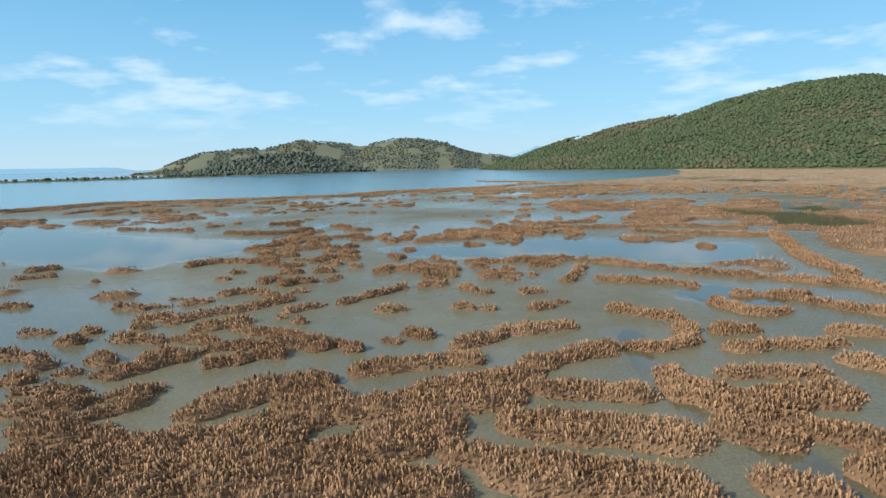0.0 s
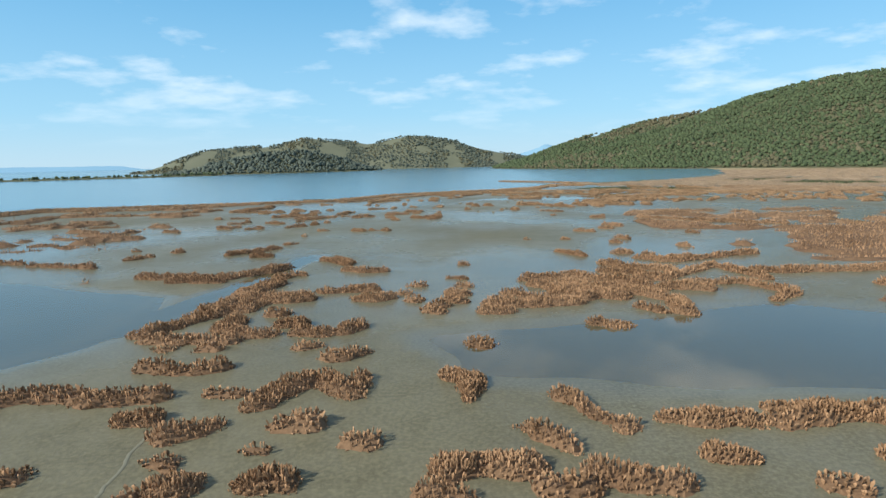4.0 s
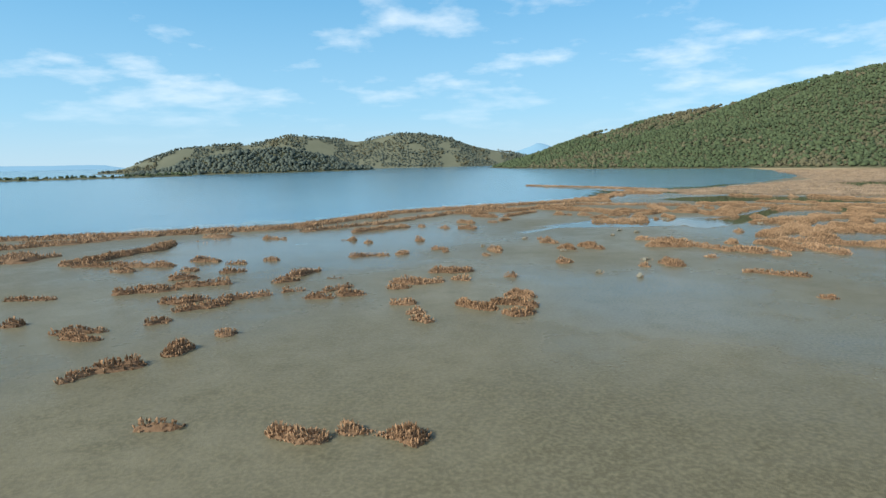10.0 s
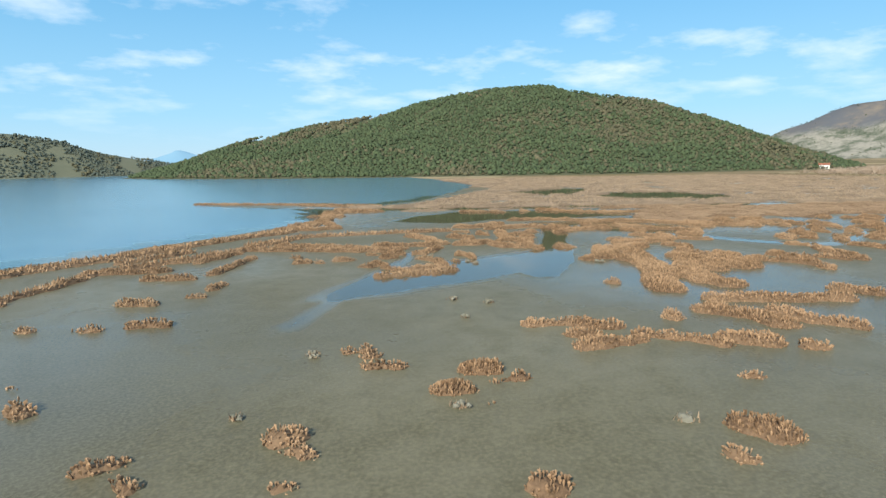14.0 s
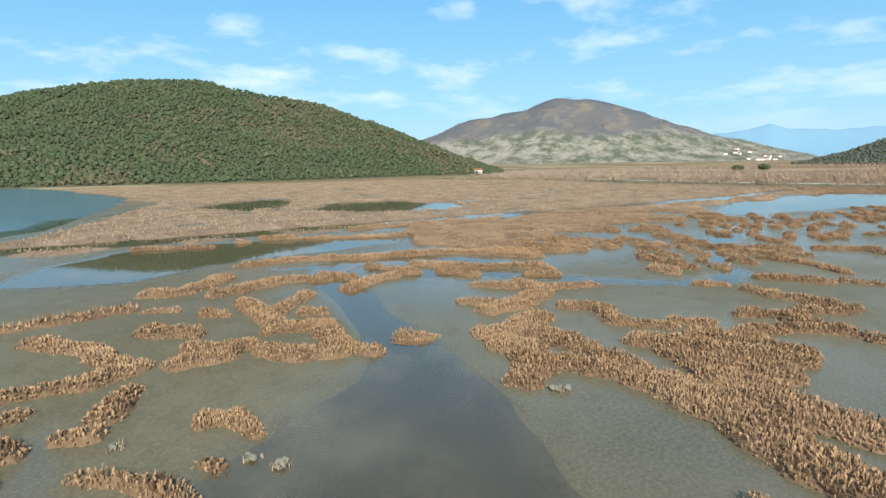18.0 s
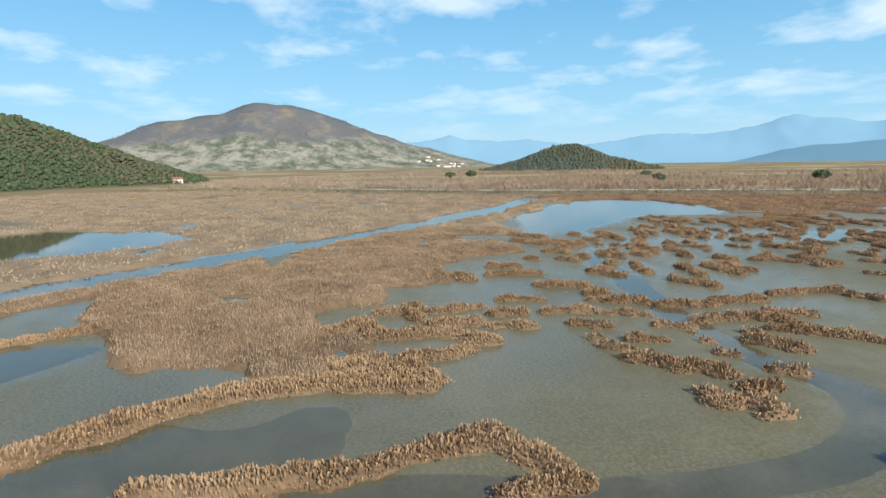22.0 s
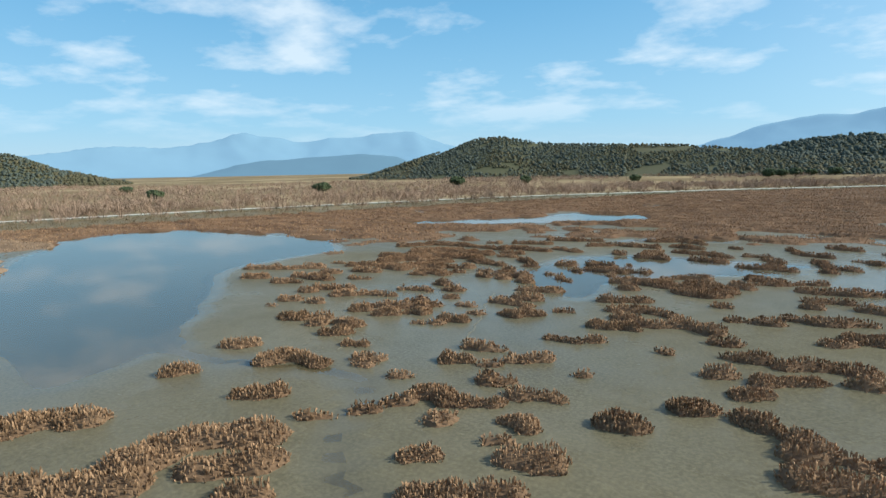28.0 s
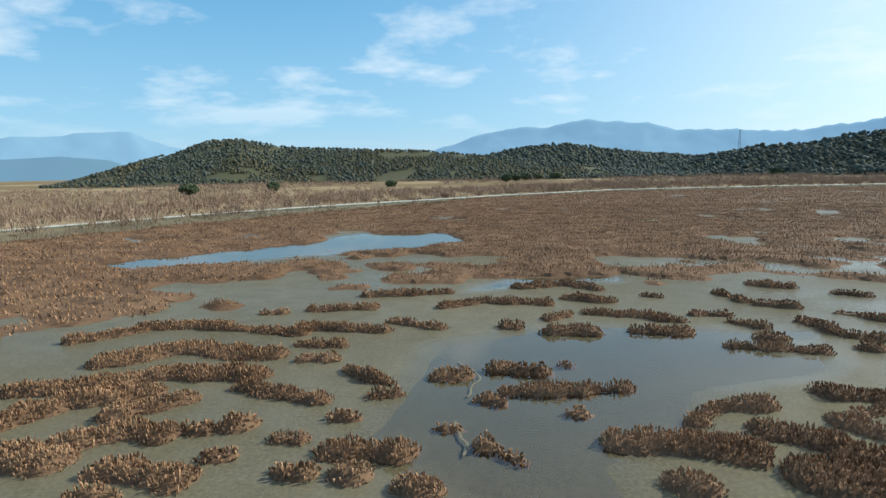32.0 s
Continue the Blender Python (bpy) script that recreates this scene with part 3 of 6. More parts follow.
clump((0.5, -1, 63.8, -0.2, 61.6, 0.4, 60.8))
clump((0.4, 2.5, 61.5, 5.5, 61.3))
clump((0.8, 3.8, 86.2, 6.9, 85.3, 8.8, 82.8, 10.1, 80.7, 9.5, 77.6), (0.4, 12.1, 84.6, 14, 83.8), (0.5, 8.7, 83.3, 12.3, 85.4, 17.8, 86.3, 19.7, 82.2, 17.3, 80.2))
clump((0.55, -17.3, 60.5, -15.6, 61.3))
clump((0.5, -19.9, 31.9, -19, 31.1))
clump((0.4, -16, 23.8, -14.4, 25.3), (0.5, -17.7, 23.6, -16.6, 23.6))
clump((0.35, -6, 66.5, -5, 65.9, -5.3, 63.6))
clump((0.4, 6.9, 62.4, 10.3, 61.4, 11.9, 59.8))
clump((0.45, -19.7, 62.2, -18.5, 62.1))
clump((0.4, -12.4, 66.4, -10.4, 64.2, -10.4, 66.2), (0.6, -14.6, 63.2, -13.9, 64.9, -12.9, 66.3))
clump((0.5, -18.5, 24.8, -16.7, 25.7, -14.5, 26.6))
clump((1.5, -14.2, 18.5, -12.6, 19.7, -10.9, 20.9))
clump((1.7, -9.7, 18.9, -8.1, 20.8, -6.5, 23.2, -6.1, 25.5))
clump((1.2, -11, 24.2, -9.2, 26.3, -6.5, 27.3))
clump((1.7, -7, 17.9, -3.7, 18.1, -0.7, 17.4))
clump((1.5, -4.1, 20.2, -2, 21, -0.8, 22.4))
clump((1.2, -4.2, 23.9, -0.8, 24.9, 2.5, 25.1))
clump((0.8, -4.5, 29, -1.6, 29.8, 1.2, 30.4))
clump((1.1, -0.9, 25.9, 1.9, 27.2, 3.9, 27.8))
clump((0.8, 0.8, 33, 3.9, 35.2, 7.7, 36.2))
clump((0.9, 4.8, 29.4, 9.3, 31.8))
clump((1, 4.5, 26.2, 8.5, 25.3))
clump((1.3, 3.2, 22.4, 5.8, 21.8, 8.7, 20.8))
clump((1.5, 2.4, 18.8, 4.8, 18.1, 7, 17.5))
clump((0.7, 0.3, 20.4, 1.1, 20))
clump((0.8, 11, 27.8, 10.9, 25.3))
clump((1.2, 11.9, 24.9, 12.7, 23.1, 15.4, 24.7, 17.3, 24.6))
clump((0.9, 11.3, 21.6, 12.5, 20.7))
clump((1, 14.2, 21.9, 15.3, 20.9, 15.9, 19.8))
clump((0.9, 14.3, 18.5, 14.6, 17.9))
clump((0.7, 10.8, 17.7, 11.7, 17.1))
clump((0.5, 14, 27.5, 18.1, 27.4))
clump((0.9, 21.4, 28.8, 22, 27.6))
clump((0.6, 16.2, 31.3, 19.5, 31.5, 22.3, 31.9))
clump((0.45, 10.4, 32.1, 12.5, 31.6, 14.6, 32.9, 14.9, 35))
clump((0.45, 12.1, 40.2, 15.2, 37.6))
clump((0.45, 20.1, 41.7, 21.1, 38.8, 23.6, 39))
clump((0.4, 16.8, 34.6, 18.9, 34.7))
clump((0.6, 6.9, 61.3, 13.7, 61.9, 19.6, 57.3, 23, 53.2))
clump((0.7, 23.6, 53.5, 30.1, 49.2, 34.3, 46.2))
clump((0.4, 22.8, 44.4, 27.2, 43))
clump((0.4, 13.9, 51, 21.1, 47.8))
clump((1, 45.5, 78.7, 38.3, 60.9, 36.5, 51.4))
clump((0.7, 27.2, 41, 29.7, 37.6))
clump((0.7, 34.5, 48.5, 34.7, 44.1))
clump((0.6, 23.8, 34.1, 26, 32.8))
clump((0.8, 28.7, 84.5, 35.4, 80.5, 43.4, 77.8))
clump((0.7, 20.9, 90.5, 37.1, 90.6, 44.5, 85.9))
clump((0.35, -3.8, 34.2, -3.1, 33.9))
clump((0.4, -2.2, 35.6, -1.1, 34.9))
clump((0.3, 2, 48.8, 2.4, 47.2))
clump((0.5, 10.7, 50.3, 13.8, 57))
# banks along the first channel
clump((0.6, -12.7, 74.1, -12.2, 75.1), (0.6, -15.6, 74, -13.7, 73.9))
clump((0.4, -17, 75.8, -15.8, 75.9))
clump((0.7, -20.6, 77, -20.4, 74.8, -18.3, 73.7, -17.2, 73.9))
clump((0.6, 3.4, 75.4, 4.9, 74.7))
clump((0.6, -25.2, 73.9, -24.5, 75.6, -23.4, 77.3, -22.5, 78.8))
# tufts on the open flat
clump((0.75, -34.8, 92.5, -30.2, 91.4, -26.6, 91.6, -24.9, 94, -22.7, 97.1))
clump((0.55, -31.5, 90.6, -27, 90.1))
clump((0.95, -23.3, 79.3, -22.5, 82.4, -22.4, 86.1, -21.5, 88.9))
clump((0.95, -21.7, 83, -19.4, 82.9, -17.2, 83.1))
clump((0.95, -21.1, 80.1, -20.7, 81.9))
clump((0.85, -23.7, 78.4, -22.5, 79.7))
clump((0.4, -22, 91.2, -21.2, 91.3))
clump((0.42, -19.7, 100.6, -17.4, 99.4, -16.6, 97.8))
clump((0.55, -16.1, 94.7, -14.7, 93.8, -12.4, 93.9))
clump((0.65, -16.4, 85.3, -14.4, 85.5, -12.5, 85.8))
clump((0.65, -13, 82.5, -11.9, 82.6, -10.8, 83))
clump((0.3, -6.3, 90.2, -5.1, 89.8))
clump((0.4, -5.7, 84, -5, 83.9))
clump((0.65, 0.4, 89.2, 3.3, 89.6, 6.1, 90.1))
clump((0.6, 1.1, 86.6, 3.6, 87.3))
clump((0.5, -1.9, 83.6, -0.6, 83.4))
clump((0.6, 8.9, 96.1, 10.2, 94.2, 10.5, 92.6))
clump((0.7, 8.2, 91.8, 9.5, 91.5))
clump((0.8, 11.2, 93.6, 14, 92))
clump((0.7, 15.3, 96.9, 18.6, 98.1))
clump((0.7, 7.2, 87.7, 9.8, 86.2))
clump((0.6, 10.8, 90.3, 11.8, 89))
clump((0.9, -2.5, 80.5, -1.1, 80.1, 0.7, 80.2, 2.6, 80.5))
clump((0.5, -0.3, 82.5, 0.9, 81.8))
clump((1, 2.6, 85.3, 4.6, 84.6, 5.8, 83, 6.6, 82.1))
clump((0.9, 2.2, 83.2, 4, 82.1))
clump((0.7, -3.7, 78.6, -2.1, 78.3))
clump((0.3, 6.1, 103.9, 8.1, 100.7))
clump((0.28, -31.9, 105.6, -30.1, 107.4, -27.4, 110.2))
clump((0.24, -28.5, 104.3, -26.5, 104.1))
clump((0.2, -20.9, 127.3, -19.3, 126.7))
clump((0.2, -18.1, 127.4, -15.4, 126.7))
clump((0.2, -37.4, 140.3, -35.3, 140))
clump((0.35, -29.5, 136.9, -29.1, 138.1))
clump((0.35, -12.9, 146.4, -11.3, 145.3))
clump((0.3, -10.6, 146.8, -9.5, 146.7))
clump((0.35, -9.2, 149.3, -8, 148.9))
# tufts in the bay
clump((0.4, -0.5, 171.4, 0.2, 170.8))
clump((0.7, 7.3, 161.2, 7.8, 160.5, 7.7, 159.7))
clump((0.4, 2.3, 172.7, 3.3, 172.1))
clump((0.6, 25, 172.6, 24, 172.2), (0.8, 23.1, 172.3, 24.1, 169.6, 23.4, 167.1))
clump((0.5, 11.1, 174, 11.8, 173.1))
# banks round the tidal creek
clump((1.4, 35.7, 186.2, 32.7, 182.6, 29, 180.3, 26.9, 178))
clump((0.6, 13.2, 201.9, 13.8, 200, 15, 199.2, 16.8, 199.3), (0.5, 18.9, 204.1, 19.2, 201.9, 19, 199.6, 17.6, 199.3))
clump((0.5, 19.9, 173, 19.4, 172.3))
clump((0.4, 13.1, 204.3, 13.5, 203.6))
clump((1.4, 34.8, 181.3, 32.8, 178.4, 32.6, 175.9))
clump((0.6, 15.9, 207.6, 17, 206.9))
clump((0.4, 23.8, 203.5, 24.6, 202.8, 23.8, 200.8))
# banks below the canal
clump((1, 40.4, 226.7, 42, 224.6, 48.3, 226))
clump((0.9, 42.7, 221.4, 45.5, 220.4, 49.1, 220.2, 51.5, 216.6))
clump((0.9, 41.2, 216.9, 38.6, 213.1, 36.3, 209.9, 37.6, 207.4))
clump((0.9, 37.6, 207.4, 35.2, 204.1, 34.4, 202))
clump((1, 32.3, 207.4, 32.5, 205, 33.8, 203.3))
clump((0.5, 36.3, 209.9, 35.1, 209.8))
clump((0.7, 45.5, 214.3, 39.6, 212.5))
clump((0.8, 31.1, 211.7, 31.3, 209.7, 32.9, 209.3))
clump((0.8, 28.4, 210.3, 29.6, 209.8, 31, 209.2))
clump((1, 32.7, 217.4, 33.1, 214.4))
clump((0.5, 36.6, 221.8, 37.4, 220.4))
clump((0.3, 37.2, 217, 37.6, 215.6))
clump((0.3, 40.3, 210.7, 40.6, 209.4))
clump((0.5, 37.8, 201.5, 38.2, 199.7))
clump((0.8, 53.9, 229.2, 58.8, 226.3, 62.4, 221.4, 66.6, 216.3))
clump((0.7, 53.2, 217.8, 52.9, 214.6))
clump((0.7, 48.7, 212.1, 53.3, 211.9, 57.5, 210))
clump((0.5, 58.7, 215.8, 57.7, 210.1))
clump((0.5, 47.2, 201, 47.7, 198.7))
clump((1, 45.6, 198.3, 48.1, 196.3, 53.4, 196, 55.3, 198.3))
clump((0.6, 53.8, 202.2, 53.7, 198.8))
clump((0.6, 53.3, 197.1, 56.7, 192.2))
clump((1.1, 40.1, 196.5, 41.2, 195, 44.6, 194.3))
clump((1.1, 38.5, 194.9, 37.8, 193.3, 36, 192.1, 33.5, 192.2))
clump((1, 41.5, 193.7, 40.6, 191.5, 38.6, 189.6, 37.2, 187.2))
clump((1, 36.8, 190.6, 36, 188.6, 35.3, 186.4, 34.4, 184.3))
clump((0.65, 49, 193, 49.4, 191, 45.8, 189, 45.7, 185.6))
clump((0.4, 47.1, 185.3, 47.1, 183.3))
clump((1.1, 42, 187, 42.3, 184.3, 41.6, 181.8, 41.1, 179.3))
clump((0.9, 44.5, 183.8, 43.6, 181.4, 42.3, 178.8))
clump((1, 40.7, 185.5, 37.6, 183.4, 36.5, 181.2))
clump((1, 39.2, 182.8, 38.3, 180.4))
clump((0.4, 46.2, 181.8, 46.8, 179.3))
clump((0.5, 47.7, 179, 47.8, 176.5))
clump((0.35, 50.5, 181.4, 50.9, 178.8))
clump((0.6, 59.2, 180.4, 57.3, 178.4, 54.3, 174))
clump((0.35, 65.1, 178.6, 64.2, 173.3))
clump((0.4, 60.3, 183.9, 60.3, 181.7))
clump((0.35, 76.9, 177.4, 74.6, 173.5, 69.9, 170.9))
clump((1, 66.6, 216.3, 70.8, 210.5, 71, 200.9))
clump((0.65, 61.9, 211.8, 62.2, 204.5, 64.5, 198.8, 61.4, 196.9))
clump((0.3, 58.3, 207.2, 57.9, 203.3))
clump((0.3, 60.2, 199, 60.7, 196.4))
clump((0.5, 59.8, 252.1, 65, 244.1))
clump((0.4, 74, 242.9, 76.7, 235, 83.4, 224.2))
# clumps beside the winding creek
clump((1.2, 73.5, 205.8, 73.9, 204.1, 72.9, 202.2))
clump((0.6, 74.4, 202.3, 74.9, 199.8, 75.9, 198.2))
clump((1.4, 71.4, 204.4, 70.7, 201.9))
clump((0.7, 71.8, 207.8, 71.5, 205.8))
clump((0.9, 81, 207.1, 82.5, 204.9, 80, 203.9))
clump((0.7, 79.4, 204.4, 78.8, 202.3))
clump((0.6, 85.4, 203.9, 85.2, 201.7, 82.9, 200.6))
clump((1, 79.3, 201.4, 79.3, 198.8))
clump((0.8, 81.6, 199.6, 81.8, 197))
clump((0.8, 78.1, 197.6, 77.1, 196.5))
clump((0.5, 85, 199.3, 85.6, 197.4, 86.3, 195.8))
clump((0.5, 88.3, 193.7, 88, 190.5))
clump((0.6, 83.7, 195.1, 83.6, 192.9))
clump((0.5, 80.5, 195.4, 80, 192.9))
clump((0.6, 83.6, 191.1, 84, 188.3, 82.3, 186.8))
clump((0.5, 80.1, 190, 79, 188))
clump((0.5, 82.6, 185.9, 81.5, 184.2))
clump((0.4, 86.8, 186.4, 85.5, 182.4))
clump((0.4, 93.4, 188.9, 92.2, 185.1))
clump((0.4, 93.3, 175.7, 90.4, 173.5))
clump((0.5, 75, 189.8, 74.3, 188.5))
clump((0.4, 76, 187.6, 75.6, 185.8))
clump((0.8, 72.5, 188.9, 71.8, 187.6, 70.6, 187.3))
clump((0.7, 70.7, 186.6, 69.8, 185.3))
clump((0.4, 67.6, 185.1, 67.3, 184.1))
clump((0.4, 66.3, 188.1, 65.8, 187.2))
clump((0.5, 78.8, 184.2, 77.9, 182.7))
clump((0.5, 80, 181.3, 80, 177.7))
clump((0.45, 84.3, 181, 83.9, 177.3))
clump((0.45, 84.6, 176.8, 84.7, 172.8))
clump((0.45, 86.7, 170.5, 86.7, 164.6))
clump((0.35, 79.9, 176.9, 78.2, 175))
clump((0.35, 76.8, 175.7, 75.2, 173.2))
clump((0.5, 74.9, 180.3, 73.8, 179.4, 72.4, 178.5))
clump((0.3, 103.7, 191.8, 102.9, 188.7))
clump((0.3, 99.1, 192.5, 98.6, 187.4))
clump((0.3, 89.2, 185.6, 88.5, 184.6))
clump((0.3, 86.9, 201.5, 86.3, 200.5))
clump((0.3, 99.2, 196.4, 97.8, 194.8))
# clumps on the eastern flat
clump((0.5, 107.6, 182.9, 107, 182.6))
clump((0.6, 106, 181.5, 105.3, 181.1))
clump((0.45, 109.3, 179.3, 108.7, 178.9))
clump((0.9, 113.1, 182.3, 111.8, 180.7))
clump((0.42, 104.1, 177.9, 103.4, 177.5))
clump((0.6, 103.7, 175.3, 101.9, 175.5, 100.2, 176.1))
clump((0.42, 98.4, 176.6, 97.7, 176.3))
clump((0.42, 100, 171.5, 99, 171.5, 98, 171.5))
clump((0.5, 100.3, 166.7, 99.1, 166.3))
clump((0.42, 97.3, 166.1, 96.4, 165.6))
clump((0.6, 96.4, 171.8, 95.1, 172.1))
clump((0.4, 101.6, 179.7, 100.9, 179.3))
clump((0.35, 108.1, 186.1, 107.3, 185.5))
clump((0.35, 129.6, 181.9, 127.1, 179.9))
clump((0.32, 104.9, 164.6, 103.9, 164))
# clumps on the southern flat
clump((1.2, 121, 180.1, 121, 178.1, 118.6, 176))
clump((0.9, 118.5, 179.3, 116.9, 177.7))
clump((0.8, 121.2, 182.5, 119.6, 181.1))
clump((0.8, 128.4, 181.4, 127.7, 180.1, 126.5, 179.1))
clump((0.8, 123.7, 184.2, 122.6, 183.4))
clump((0.5, 116, 179.7, 115.1, 179.1))
clump((0.4, 129.6, 173.9, 128.7, 172.9))
clump((0.4, 123.2, 173.9, 121.8, 172.7))
clump((0.45, 126.5, 169.7, 125.4, 168.4, 123.6, 168.4))
clump((0.5, 131.1, 169, 129.8, 168))
clump((0.4, 115.7, 169, 114.6, 168.5))
clump((0.4, 113.9, 169.1, 112.1, 168.4))
clump((0.38, 112.5, 174.2, 111.9, 173.8))
clump((0.4, 110.8, 169.7, 109.9, 169.5))
clump((0.5, 111.5, 166.8, 110.2, 166.3))
clump((0.7, 108.9, 172.1, 107.8, 171.9))
clump((0.5, 108.6, 174.8, 108, 174.6))
clump((0.4, 110.5, 176.3, 109.7, 175.9))
clump((0.38, 106.8, 167.6, 105.8, 167.3))
clump((0.5, 104.7, 164.3, 103.8, 164))
clump((0.38, 102.1, 164.4, 101.3, 164.3))
clump((0.6, 100, 165.5, 99.1, 166.1, 98.1, 166.4))
clump((0.8, 99.8, 168.2, 98.8, 168.2, 97.8, 168.1))
clump((0.45, 102.7, 161.4, 101.6, 161))
clump((0.5, 104.1, 155.9, 102.3, 155.5))
clump((0.4, 101.9, 159.1, 99.8, 158.1))
clump((0.55, 101, 156, 99.6, 155.3, 97.5, 155.5))
clump((0.4, 98.2, 149, 96.3, 148.9))
clump((0.3, 127.5, 163.8, 126.4, 163.1))
clump((0.3, 124.5, 164.8, 123.5, 164.3))
clump((0.35, 117.4, 164.1, 116.2, 163.6))
clump((0.35, 114, 157.3, 112.2, 157.3))
clump((0.35, 112.3, 152.9, 110.1, 152.7))
clump((0.4, 128.6, 161.5, 127, 161.1))
clump((0.4, 122.5, 156.8, 121.4, 156.3))
clump((0.3, 133, 162.1, 131.9, 161.8))
clump((0.45, 127.8, 158, 126.7, 157.2))
clump((0.3, 126.1, 156.5, 125.1, 155.9))
clump((0.4, 119.5, 153.2, 118.5, 153.1))
clump((0.4, 118, 152.5, 117.1, 152.1))
clump((0.3, 130.3, 157.7, 129.3, 157.4))
# banks round the southern pool
clump((1.1, 143.8, 138, 142.7, 135.3, 139.6, 134))
clump((0.9, 146.3, 134.6, 143.2, 133.5, 139.9, 131.1, 134.8, 131))
clump((0.9, 145.1, 130.1, 141.8, 126.6, 135.4, 127.6))
clump((1.2, 140.8, 140.9, 138.7, 141))
clump((0.8, 139.2, 139.6, 137.7, 138.4, 135.5, 138.2))
clump((0.7, 139.1, 136.7, 136.7, 134.5))
clump((0.6, 134.9, 132.7, 130.2, 133.8))
clump((0.7, 135.7, 141.3, 132.7, 141.6))
clump((0.5, 135.4, 143, 134.2, 142.9))
clump((0.5, 130.3, 138.1, 129.1, 137.9))
clump((0.7, 127.5, 138.8, 125, 138.5))
clump((0.4, 124.1, 141.1, 123.4, 141.1))
clump((0.45, 129.9, 129.7, 127.4, 131.2))
clump((0.5, 120.7, 131.8, 117.9, 131.1, 115, 130.7))
clump((0.9, 115.9, 136.8, 113.7, 136.6, 111.7, 137.5))
clump((0.8, 113.8, 136.9, 111.4, 136.9))
clump((0.5, 112.5, 134.6, 111.3, 133, 109, 132.4))
clump((0.8, 109.7, 135.1, 107.7, 135.9))
clump((0.5, 114.4, 139.9, 113.6, 140))
clump((0.7, 105.2, 130.6, 102.9, 131.1))
clump((0.6, 106.1, 133.9, 105.1, 135.2))
clump((1.4, 109, 138.9, 107.3, 139.2))
clump((0.8, 107.3, 136.8, 106.3, 137.4))
clump((0.5, 107, 122.8, 104.9, 123.2, 102.5, 123.9))
clump((0.55, 115.2, 115.5, 111.6, 116.1, 108.7, 117.5))
clump((0.55, 135.8, 121.2, 129.8, 121.5))
clump((0.55, 143, 121.7, 135.6, 122.7))
clump((0.65, 147.4, 122.1, 142.2, 120.9))
clump((0.7, 150.6, 125.9, 147.7, 122.9))
# small and distant clumps, too many to tell apart
far_clump((0.35, -0.5, 51.1, -0.1, 50.8))
far_clump((0.25, -11, 52.4, -10.7, 52.5))
far_clump((0.2, -10.5, 54, -10.1, 54))
far_clump((0.25, 6, 51.7, 6.4, 51.6))
far_clump((0.3, -2.8, 56.7, -1.9, 56.7))
far_clump((0.25, 8, 53.6, 8.6, 53.5))
far_clump((0.2, -16.5, 56.1, -16.2, 56.3))
far_clump((0.25, 5.8, 56.8, 6.5, 56.7))
far_clump((0.25, -9.9, 59.8, -9.2, 59.8))
far_clump((0.2, -21.7, 54.5, -21, 54.4))
far_clump((0.2, -13.4, 59.4, -12.7, 59.3))
far_clump((0.2, -17, 58.5, -16.3, 58.5))
far_clump((0.3, -12.7, 61.4, -11.7, 61.4))
far_clump((0.3, -21.3, 57.4, -20.7, 57.5))
far_clump((0.25, -10.4, 38.7, -9.8, 38.5))
far_clump((0.3, 31.4, 69.8, 32.2, 68.7))
far_clump((0.4, -4.8, 71.7, -4.4, 71.6))
far_clump((0.2, -14.7, 71.2, -13.7, 71.3))
far_clump((0.3, -20, 71.1, -19.3, 71))
far_clump((0.2, -23.1, 71.2, -22.4, 71))
far_clump((0.22, -20.8, 92.7, -20, 92.7))
far_clump((0.35, -18.4, 78.6, -17.8, 78.5))
far_clump((0.35, -10, 84.4, -9.3, 84.3))
far_clump((0.26, -9, 82.2, -8.7, 82.1))
far_clump((0.2, -9.5, 87.2, -8.7, 87.1))
far_clump((0.3, -5.5, 86.7, -4.8, 86.5))
far_clump((0.2, -6.1, 82, -5.7, 81.8))
far_clump((0.26, -5.3, 81.3, -5.1, 81.3))
far_clump((0.35, -7.1, 80.1, -6.6, 80))
far_clump((0.35, -7.6, 78.6, -7.1, 78.5))
far_clump((0.15, -4.9, 97.1, -4.3, 96.9))
far_clump((0.35, 12, 102.6, 13.6, 102.1))
far_clump((0.22, 12.1, 122.1, 14.3, 121.1))
far_clump((0.22, 16.6, 125.1, 17.9, 124.1))
far_clump((0.22, 16, 114.5, 16.7, 113))
far_clump((0.2, 14.2, 110.7, 14.8, 110.1))
far_clump((0.28, 26.7, 118.3, 27.8, 117.8))
far_clump((0.22, 21.1, 107.2, 21.8, 105.1))
far_clump((0.15, 8.6, 113.6, 9.2, 113.5))
far_clump((0.15, 14.8, 100.5, 15.5, 100.3))
far_clump((0.22, -27.3, 113.9, -26.2, 114.3))
far_clump((0.16, -39.9, 108.2, -38.8, 108.2))
far_clump((0.2, -41.7, 105.5, -40.6, 105.2))
far_clump((0.28, -42.8, 102.8, -41.6, 104))
far_clump((0.16, -45.2, 109.7, -44.5, 109.7))
far_clump((0.15, -26.5, 128, -25.1, 127.9))
far_clump((0.12, -27.4, 122, -26.9, 121.6))
far_clump((0.12, 3.7, 114.3, 3.9, 114))
far_clump((0.2, -51.7, 131.1, -49.5, 130.4))
far_clump((0.25, -44, 134.3, -42.3, 133.6))
far_clump((0.25, -68.5, 138.6, -64.6, 139.7))
far_clump((0.3, -16, 143, -15.4, 142.3))
far_clump((0.15, -28, 140.5, -27.6, 140.5))
far_clump((0.2, -16.2, 144.8, -15.6, 144.6))
